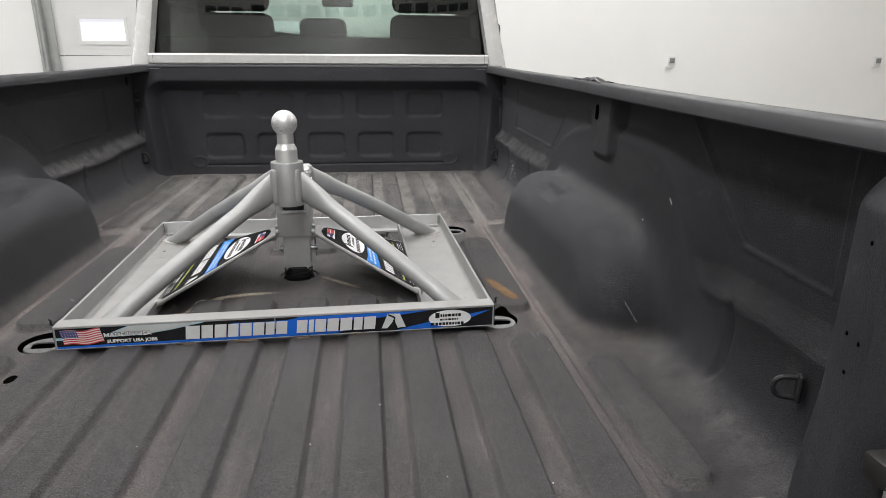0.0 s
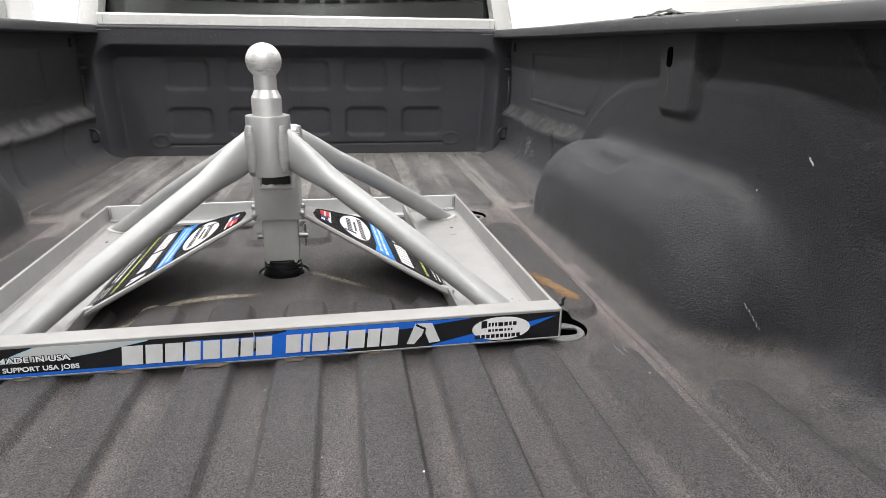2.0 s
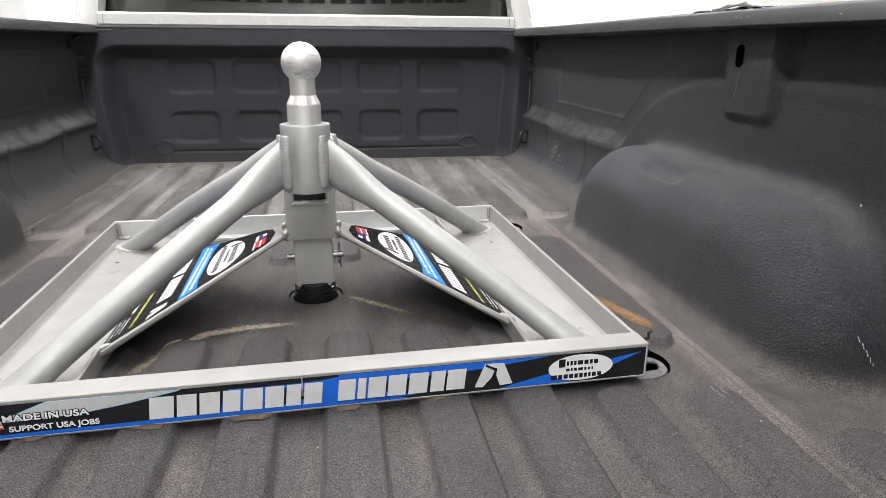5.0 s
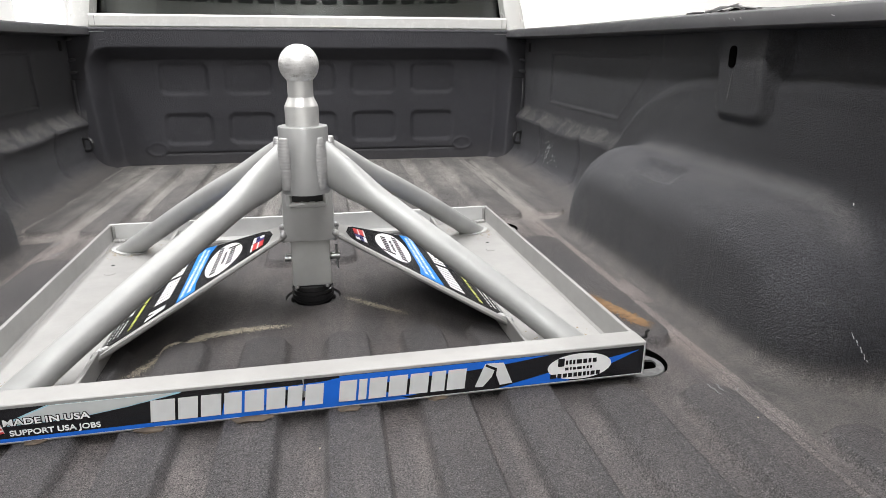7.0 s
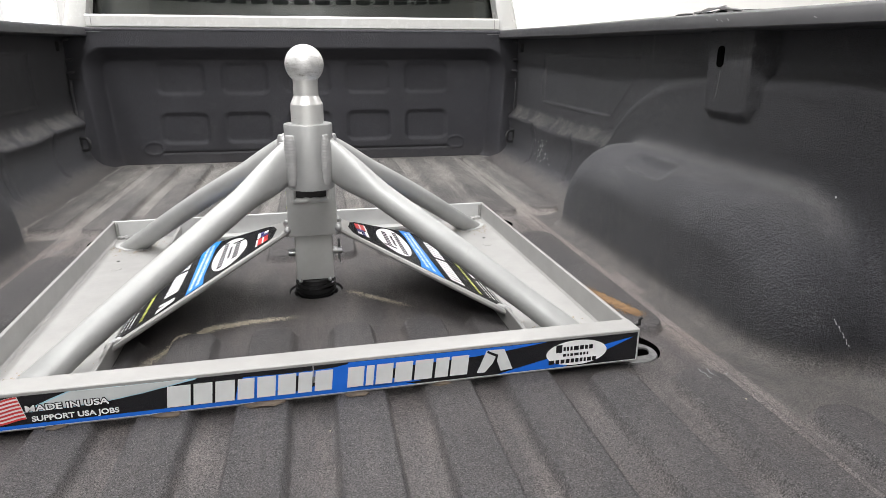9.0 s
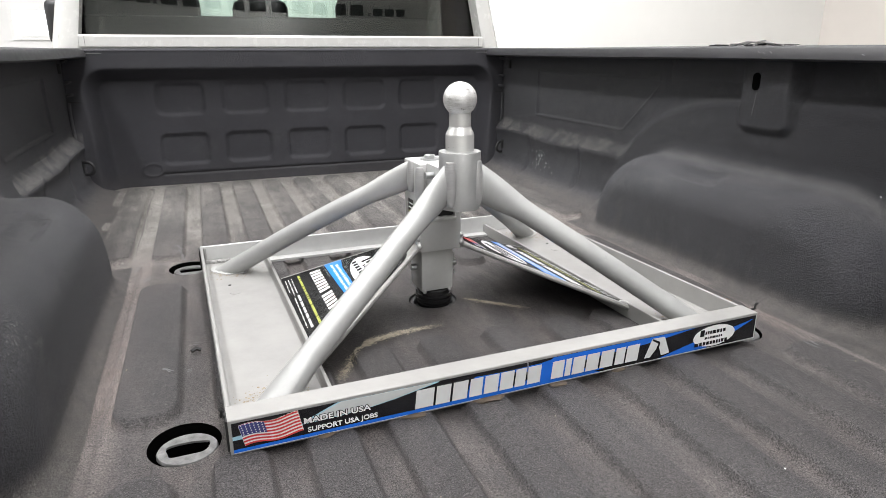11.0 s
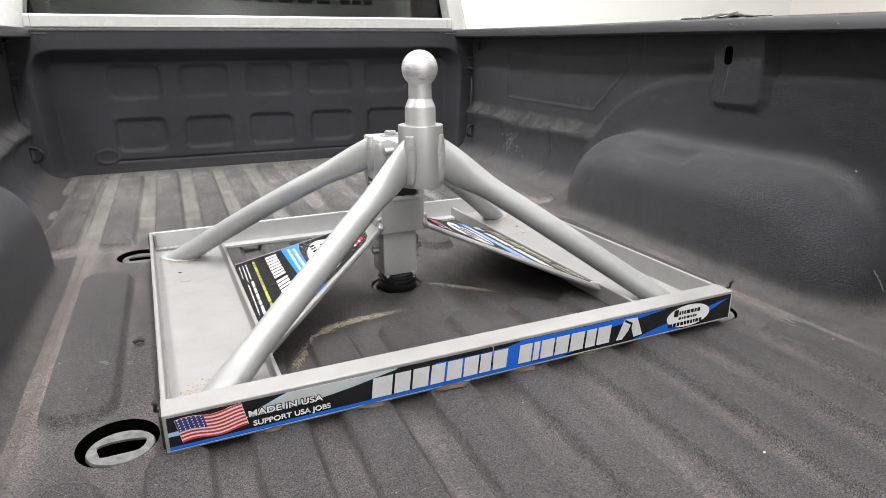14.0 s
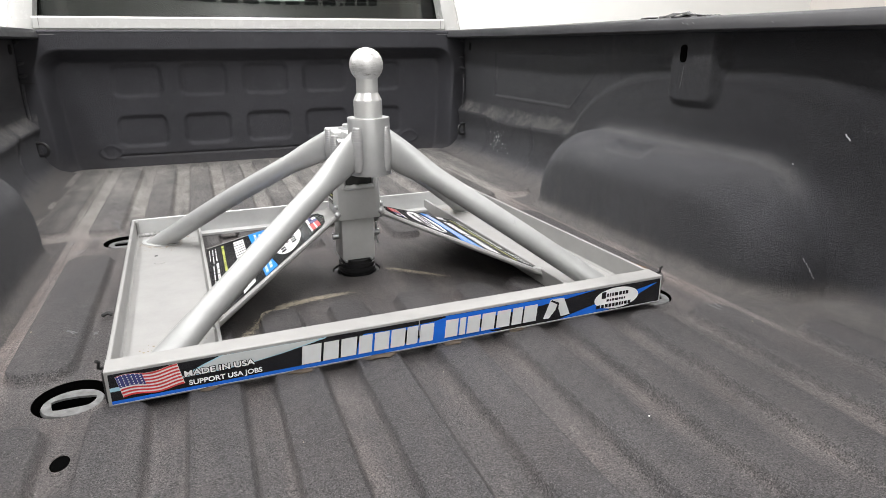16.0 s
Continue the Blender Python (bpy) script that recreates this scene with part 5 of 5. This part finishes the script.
def ladder_weld(x, y, z0, z1, facing, parent):
    """A stacked-ripple weld running up a joint."""
    rings, n = [], 12
    N = 95
    for i in range(N + 1):
        t = i / N
        w = 0.0105 * (0.35 + 0.65 * math.sin(math.pi * min(1, max(0.0, t * 0.94 + 0.03))) ** 0.35) * (1 + 0.05 * abs(math.sin(t * math.pi * 17)))
        rings.append([(x + w * math.cos(2 * math.pi * k / n) * facing[1] + 0.8 * w * math.sin(2 * math.pi * k / n) * facing[0], y - w * math.cos(2 * math.pi * k / n) * facing[0] + 0.8 * w * math.sin(2 * math.pi * k / n) * facing[1], z0 + (z1 - z0) * t) for k in range(n)])
    return part("weld_bead", loft(rings), M_WELD, parent, "rippled weld bead", angle=60)


for s in (-1, 1):
    fl = leg((s * 0.030, -0.118, 0.263), (s * 0.374, -0.310, 0.012), 0.036, "silver front leg tube welded to the ball post", 0.15)
    ladder_weld(0.0235 if s > 0 else -0.0295, -0.1325, 0.224, 0.303, (s * 0.6, -0.8), fl)
    rl = leg((s * 0.040, 0.045, 0.252), (s * 0.380, 0.314, 0.012), 0.029, "silver rear leg tube welded to the square tube", 0.55)
    ladder_weld(s * 0.0445, 0.024, 0.222, 0.284, (s, 0.0), rl)

for s in (-1, 1):
    ladder_weld(s * 0.0425, UY0 + 0.001, 0.205, 0.276, (s * 0.7, -0.7), hitch)

# lug with a small bolt between the ball post and the tube
bm = bmesh.new()
rod([(0.032, -0.045, 0.262), (0.052, -0.045, 0.262)], 0.006, 12, bm)
rod([(0.047, -0.045, 0.272), (0.047, -0.045, 0.246)], 0.0025, 8, bm)
part("cross_bolt", rod([(-0.032, -0.06, 0.268), (-0.048, -0.06, 0.268)], 0.0068, 12), M_ZINC, hitch, "small zinc cross bolt")
part("cross_bolt", bm, M_ZINC, hitch, "small zinc cross bolt")


# grit gathered round the feet
def grit_patch(cx, cy, spread, count, seed):
    random.seed(seed)
    bm = bmesh.new()
    for k in range(count):
        a, q = random.random() * 6.283, abs(random.gauss(0, spread))
        x, y = cx + (0.021 + q) * math.cos(a), cy + (0.021 + q) * math.sin(a)
        if abs(x) > HW - 0.012 or abs(x) < TRAY_IN + 0.01 or abs(y) > HD - 0.042:
            continue
        r = 0.0005 + 0.0016 * random.random() ** 3
        ph = random.random() * 6
        bm.faces.new([bm.verts.new((x + r * (0.6 + 0.7 * random.random()) * math.cos(ph + 1.047 * i), y + r * (0.6 + 0.7 * random.random()) * math.sin(ph + 1.047 * i), 0.0104 + 0.00004 * (k % 9))) for i in range(6)])
    tagged(part("grit", bm, M_GRIT, hitch, "tan grit on the tray", smooth=False), kind="stuff")


for gi, (gx, gy) in enumerate(((-0.374, -0.310), (0.374, -0.310), (-0.380, 0.314), (0.380, 0.314))):
    grit_patch(gx, gy, 0.022, 700, gi)


# ---- printed bands ----
def layer(points, plane, parent, material, name, lift=0.0, thick=0.0003):
    """A thin printed shape; plane maps (u, v, lift) to space."""
    bm = bmesh.new()
    a = [bm.verts.new(plane(u, v, lift)) for u, v in points]
    b = [bm.verts.new(plane(u, v, lift + thick)) for u, v in points]
    bm.faces.new(b)
    n = len(points)
    for i in range(n):
        bm.faces.new((a[i], a[(i + 1) % n], b[(i + 1) % n], b[i]))
    return part(name, bm, material, parent, smooth=False)


def many(shapes, plane, parent, material, name, lift=0.0, thick=0.0003):
    bm = bmesh.new()
    for points in shapes:
        a = [bm.verts.new(plane(u, v, lift)) for u, v in points]
        b = [bm.verts.new(plane(u, v, lift + thick)) for u, v in points]
        bm.faces.new(b)
        n = len(points)
        for i in range(n):
            bm.faces.new((a[i], a[(i + 1) % n], b[(i + 1) % n], b[i]))
    return part(name, bm, material, parent, smooth=False)


def rect(u0, u1, v0, v1, slant=0.0):
    return [(u0, v0), (u1, v0), (u1 + slant, v1), (u0 + slant, v1)]


def oval(cu, cv, ru, rv, n=36):
    return [(cu + ru * math.cos(2 * math.pi * k / n), cv + rv * math.sin(2 * math.pi * k / n)) for k in range(n)]


def words(text, plane_m, size, width, parent, material, name, bold=0.0003):
    """Flat lettering in the built-in font, fitted to a width."""
    c = bpy.data.curves.new(name, "FONT")
    c.body, c.size, c.extrude, c.offset = text, size, 0.0002, 0.0
    tmp = bpy.data.objects.new(name, c)
    scene.collection.objects.link(tmp)
    bpy.context.view_layer.update()
    wide = tmp.dimensions.x
    c.offset = bold
    bpy.context.view_layer.update()
    me = bpy.data.meshes.new_from_object(tmp.evaluated_get(bpy.context.evaluated_depsgraph_get()))
    bpy.data.objects.remove(tmp)
    me.transform(Matrix.Diagonal((width / wide, 1, 1, 1)))
    ob = new(name, me)
    me.materials.clear()
    me.materials.append(material)
    ob.parent = parent
    ob.matrix_local = plane_m
    return ob


def rail_plane(u, v, lift):
    return (u, -HD - 0.0002 - lift, v)


band = layer(rect(-HW + 0.004, HW - 0.002, 0.0035, 0.0455), rail_plane, front_rail, D_BLACK, "printed_band")
band["label"] = "black and blue printed band"
many([[(-HW + 0.004, 0.0035), (0.115, 0.0035), (0.09, 0.0095), (-0.06, 0.0095), (-0.197, 0.0085), (-HW + 0.004, 0.0078)],
      [(-0.116, 0.009), (-0.04, 0.0092), (0.026, 0.0092), (0.026, 0.0430), (0.007, 0.0400), (-0.037, 0.0385), (-0.075, 0.0388), (-0.103, 0.0398), (-0.110, 0.034)],
      [(0.026, 0.0080), (0.077, 0.0065), (0.122, 0.0078), (0.089, 0.0140), (0.060, 0.0250), (0.092, 0.0313), (0.196, 0.0345), (0.246, 0.0388), (0.300, 0.0450), (0.026, 0.0452)],
      [(0.232, 0.0040), (0.257, 0.0098), (0.302, 0.0190), (0.335, 0.0100), (0.330, 0.0040)],
      [(0.384, 0.0315), (0.431, 0.0395), (0.386, 0.0215)]], rail_plane, band, D_BLUE, "blue_shape", 0.0004)
many([[(-0.066, 0.0145), (-0.030, 0.0115), (-0.012, 0.0200), (-0.016, 0.0300), (-0.042, 0.0350), (-0.052, 0.0250)]], rail_plane, band, D_BLACK, "black_shape", 0.0008)
many([[(-HW + 0.004, 0.0215), (-0.420, 0.0215), (-0.420, 0.0275), (-HW + 0.004, 0.0265)],
      [(-0.352, 0.0235), (-0.300, 0.0246), (-0.261, 0.0272), (-0.219, 0.0330), (-0.160, 0.0440), (-0.158, 0.0455), (-0.302, 0.0455), (-0.321, 0.0385), (-0.342, 0.0300)]], rail_plane, band, D_LIGHT, "light_blue_edge", 0.0004)
many([[(-0.349, 0.0248), (-0.300, 0.0258), (-0.261, 0.0283), (-0.219, 0.0341), (-0.170, 0.0440), (-0.168, 0.0455), (-0.298, 0.0455), (-0.318, 0.0380), (-0.338, 0.0296)]], rail_plane, band, D_SWOOSH, "silver_swoosh", 0.0008)
many([rect(-HW + 0.004, HW - 0.002, 0.0026, 0.0035), rect(HW - 0.0030, HW - 0.0020, 0.0036, 0.0455)], rail_plane, band, D_SILVER, "band_border", 0.0002)
# flag
FU0, FU1, FV0, FV1 = -0.423, -0.349, 0.0105, 0.0405


def wave(u, v):
    k = (u - FU0) / (FU1 - FU0)
    return (u + 0.012 * (v - FV0) / 0.03 * (-0.5), v + 0.0022 * math.sin(k * 7.5 + 0.4) + 0.003 * k)


def strip(u0, u1, v0, v1, n=14):
    return [wave(u, v0) for u in steps(u0, u1, n)] + [wave(u, v1) for u in steps(u1, u0, n)]


flag = many([strip(FU0, FU1, FV0, FV1)], rail_plane, band, D_WHITE, "printed_flag", 0.0008)
SV = (FV1 - FV0) / 13
many([strip(FU0 + 0.0004, FU1 - 0.0004, FV0 + 2 * i * SV, FV0 + (2 * i + 1) * SV) for i in range(7)], rail_plane, band, D_RED, "flag_stripes", 0.0012)
many([strip(FU0 + 0.0004, FU0 + 0.031, FV0 + 6 * SV, FV1 - 0.0003)], rail_plane, band, D_NAVY, "flag_canton", 0.0016)
many([oval(*wave(FU0 + 0.003 + 0.005 * i, FV0 + 6.8 * SV + 0.0034 * j), 0.0009, 0.0009, 5) for i in range(6) for j in range(5)], rail_plane, band, D_WHITE, "flag_stars", 0.002)
UPRIGHT = Matrix.Rotation(radians(90), 4, "X")
words("MADE IN USA", Matrix.Translation((-0.349, -HD - 0.0016, 0.0250)) @ UPRIGHT, 0.0112, 0.089, front_rail, D_BLACK, "lettering_edge", 0.0010)
words("MADE IN USA", Matrix.Translation((-0.349, -HD - 0.0021, 0.0250)) @ UPRIGHT, 0.0112, 0.089, front_rail, D_WHITE, "lettering", 0.0002)
words("SUPPORT USA JOBS", Matrix.Translation((-0.344, -HD - 0.0016, 0.0115)) @ UPRIGHT, 0.0096, 0.094, front_rail, D_WHITE, "lettering", 0.0002)
# the maker's name stands as plain silver blocks
blocks = []
for u0, u1 in ((-0.1955, -0.1685), (-0.1650, -0.1430), (-0.1395, -0.1165), (-0.1130, -0.0930), (-0.0895, -0.0670), (-0.0640, -0.0420), (-0.0390, -0.0215), (-0.0180, 0.0040), (0.0235, 0.0445), (0.0475, 0.0575), (0.0605, 0.0825), (0.0855, 0.1085), (0.1120, 0.1360), (0.1400, 0.1580), (0.1610, 0.1850)):
    blocks.append(rect(u0, u1, 0.0100, 0.0385, 0.0030))
for b in blocks:
    many([b], rail_plane, band, D_SILVER, "name_block", 0.0016)
many([[(0.199, 0.0100), (0.2125, 0.0424), (0.2260, 0.0335), (0.2215, 0.0225), (0.2100, 0.0095)], [(0.2140, 0.0424), (0.2375, 0.0415), (0.2500, 0.0110), (0.2330, 0.0095), (0.2270, 0.0260), (0.2240, 0.0345)]], rail_plane, band, D_SILVER, "emblem", 0.0016)
many([[(0.2125, 0.0390), (0.2250, 0.0320), (0.2235, 0.0215), (0.2265, 0.0205), (0.2285, 0.0345), (0.2140, 0.0415)]], rail_plane, band, D_BLACK, "emblem_gap", 0.002)
many([oval(0.3445, 0.0248, 0.0455, 0.0190)], rail_plane, band, D_WHITE, "oval", 0.0016)
for u0, v0, v1, widths in ((0.313, 0.0290, 0.0352, (11, 4, 4, 4, 9, 7, 5, 7)), (0.3235, 0.0205, 0.0245, (6, 3, 5, 8, 4, 4, 3)), (0.303, 0.0100, 0.0160, (10, 7, 7, 7, 6, 6, 5, 4, 7, 7))):
    for k, w in enumerate(widths):
        tall = 0.0035 if k == 0 and v1 > 0.03 else 0.0
        many([rect(u0, u0 + 0.00082 * w, v0 - 0.6 * tall, v1 + tall)], rail_plane, band, D_BLACK, "oval_bar", 0.002)
        u0 += 0.00082 * w + 0.0019
bm = bmesh.new()
rod([(-0.018, -HD - 0.003, 0.0465), (-0.0175, -HD - 0.0035, 0.034), (-0.018, -HD - 0.003, 0.0225)], 0.0007, 6, bm)
part("scratch", bm, M_WELD, front_rail, "bare scratch down the band")

def dashes(u0, u1, v0, v1):
    """A line of unreadable print: short bars of uneven length."""
    out, u = [], u0
    while u < u1:
        w = random.uniform(0.010, 0.022)
        out.append(rect(u, min(u + w, u1), v0, v1))
        u += w + random.choice((0.005, 0.005, 0.016))
    return out


# ---- sloping label plates ----
for s in (-1, 1):
    a = Vector((s * 0.300, -0.232, 0.022))
    b = Vector((s * 0.290, 0.170, 0.026))
    c = Vector((s * 0.046, 0.055, 0.128))
    d = Vector((s * 0.046, -0.010, 0.118))
    base_n = (b - a).cross(d - a)
    c.z = a.z - (base_n.x * (c.x - a.x) + base_n.y * (c.y - a.y)) / base_n.z
    nrm = base_n.normalized()
    if nrm.z < 0:
        nrm = -nrm

    def plate_plane(u, v, lift, a=a, b=b, c=c, d=d, nrm=nrm):
        """u: 0 at the low front corner to 1 at the low rear one; v: 0 low to 1 at the tube."""
        return (a.lerp(b, u)).lerp(d.lerp(c, u), v) + nrm * lift

    def label_plane(u, v, lift, s=s, on=plate_plane):
        """The print reads outward on both plates."""
        return on(u if s > 0 else 1 - u, v, lift)

    plate = layer([(0, 0), (1, 0), (1, 1), (0, 1)], plate_plane, hitch, M_TRAY, "label_plate", -0.004, 0.004)
    plate["label"] = "sloping silver plate with a black label"
    lip = bmesh.new()
    rod([plate_plane(-0.012, v, -0.003) for v in (0.0, 0.5, 1.0)], 0.0050, 8, lip)
    part("folded_edge", lip, M_TRAY, plate)
    label = layer([(0.015, 0.0), (0.985, 0.0), (0.96, 0.86), (0.86, 0.90), (0.45, 0.925), (0.14, 0.90), (0.04, 0.84)], label_plane, plate, D_LABEL, "printed_label", 0.0003)
    many([[(0.02, 0.345), (0.98, 0.372), (0.975, 0.470), (0.80, 0.452), (0.20, 0.455), (0.025, 0.480)]], label_plane, label, D_SKY, "blue_stripe", 0.0008)
    many([oval(0.52, 0.595, 0.40, 0.118)], label_plane, label, D_WHITE, "oval", 0.0012)
    for u0, v0, v1, wide, pitch in ((0.25, 0.622, 0.660, 8, 0.068), (0.36, 0.585, 0.604, 8, 0.042), (0.19, 0.530, 0.566, 10, 0.066)):
        for k in range(wide):
            rise = 0.024 if k == 0 and wide == 8 and pitch > 0.05 else 0.0
            many([rect(u0, u0 + pitch * 0.62, v0 - rise, v1 + rise)], label_plane, label, D_BLACK, "oval_bar", 0.0016)
            u0 += pitch
    random.seed(7)
    many(dashes(0.10, 0.92, 0.418, 0.438), label_plane, label, D_WHITE, "stripe_line", 0.0012)
    many(dashes(0.07, 0.95, 0.383, 0.401), label_plane, label, D_WHITE, "stripe_line", 0.0012)
    random.seed(11)
    u, shapes = 0.07, []
    for k in range(15):
        w = 0.026 + 0.010 * random.random()
        if k == 8:
            u += 0.03
        shapes.append(rect(u, u + w, 0.216, 0.298))
        u += w + 0.016
    for q in shapes:
        many([q], label_plane, label, D_WHITE, "name_block", 0.0008)
    many([[(0.865, 0.210), (0.885, 0.300), (0.935, 0.300), (0.965, 0.210), (0.92, 0.210), (0.91, 0.25), (0.89, 0.210)]], label_plane, label, D_SILVER, "emblem", 0.0008)
    many(dashes(0.06, 0.93, 0.119, 0.137), label_plane, label, D_YELLOW, "yellow_line", 0.0008)
    for u0, u1, v0, v1 in ((0.32, 0.73, 0.062, 0.080), (0.34, 0.70, 0.036, 0.044), (0.07, 0.28, 0.066, 0.074), (0.07, 0.30, 0.042, 0.050), (0.07, 0.24, 0.018, 0.024), (0.78, 0.94, 0.070, 0.077), (0.78, 0.92, 0.048, 0.054), (0.78, 0.94, 0.026, 0.032)):
        many(dashes(u0, u1, v0, v1), label_plane, label, D_SILVER, "small_print_line", 0.0008)
    many([rect(0.26, 0.50, 0.785, 0.806), rect(0.26, 0.38, 0.832, 0.862), rect(0.54, 0.84, 0.782, 0.795), rect(0.54, 0.84, 0.824, 0.836)], label_plane, label, D_WHITE, "flag_white", 0.0008)
    many([rect(0.54, 0.84, 0.795, 0.824), rect(0.54, 0.84, 0.836, 0.866)], label_plane, label, D_RED, "flag_red", 0.0012)
    many([rect(0.26, 0.36, 0.808, 0.829), rect(0.40, 0.52, 0.810, 0.864)], label_plane, label, D_NAVY, "flag_navy", 0.0012)
    bm = bmesh.new()
    for k in range(5):
        r = bmesh.ops.create_icosphere(bm, subdivisions=2, radius=0.0062)
        bmesh.ops.transform(bm, matrix=Matrix.Translation(plate_plane(0.0, 0.0 + 0.012 * k, 0.001 * math.sin(k))), verts=r["verts"])
    part("corner_weld", bm, M_WELD, plate)

# warning labels on the left face of the outer tube
def tube_plane(u, v, lift):
    return (-UX - 0.0004 - lift, 0.026 - u, v)


many([rect(-0.022, 0.008, 0.172, 0.205), rect(-0.03, 0.006, 0.132, 0.168)], tube_plane, hitch, D_BLACK, "warning_label", 0)
for k in range(3):
    many([rect(-0.018, 0.005, 0.1955 - 0.0085 * k, 0.198 - 0.0085 * k)], tube_plane, hitch, D_WHITE if k < 2 else D_YELLOW, "warning_line", 0.0005)
    many([rect(-0.026, 0.003, 0.158 - 0.0085 * k, 0.1603 - 0.0085 * k)], tube_plane, hitch, D_YELLOW if k == 1 else D_WHITE, "warning_line", 0.0005)

# ---- loose bits on the floor ----
random.seed(21)
SPOTS = [(0.744, -1.012), (0.752, -1.02), (0.70, -0.991), (0.69, -1.028), (-0.565, -0.16), (-0.59, -0.25), (0.10, -0.80), (-0.155, -0.80), (-0.03, -0.33), (0.21, -0.72), (0.55, -0.55), (-0.20, -0.62), (0.30, -0.92), (-0.36, 0.62), (0.782, 1.109), (0.66, 1.10), (0.02, -0.50), (-0.64, 0.05), (0.45, -0.93), (-0.30, -0.70), (0.1, -0.66)]
for i, (x, y) in enumerate(SPOTS):
    bm = bmesh.new()
    bmesh.ops.create_icosphere(bm, subdivisions=1, radius=0.0009 + 0.0007 * random.random())
    for v in bm.verts:
        v.co *= 0.7 + 0.6 * random.random()
        v.co.z *= 0.6
    ob = part("crumb", bm, M_SOIL if i % 3 else M_PLATE, None, smooth=False)
    ob.location = (x, y, floor_point(x, y)[2] + 0.0006)
    tagged(ob, "tiny pale crumb of grit on the bed floor", "debris", "grit on the bed floor")
bm = bmesh.new()
rod([(-0.469, -0.108, -0.008), (-0.461, -0.103, -0.006), (-0.453, -0.105, -0.009)], 0.0035, 6, bm)
tagged(part("scrap", bm, M_RUBBER), "small black rubber scrap on the bed floor", "debris")
for i, (x, y, r) in enumerate(((-0.30, -0.452, 0.006), (-0.175, -0.449, 0.008), (-0.062, -0.447, 0.009), (-0.045, -0.446, 0.005), (0.056, -0.444, 0.007), (0.17, -0.437, 0.006))):
    bm = bmesh.new()
    bmesh.ops.create_icosphere(bm, subdivisions=2, radius=r)
    for v in bm.verts:
        v.co *= 0.65 + 0.6 * random.random()
        v.co.x *= 2.4
        v.co.z *= 0.35
    ob = part("dirt_clump", bm, M_CLOD, None, smooth=False)
    ob.location = (x, y, floor_point(x, y)[2] + 0.001)
    tagged(ob, "small brown clump of dirt under the hitch rail", "debris", "dirt under the hitch rail")
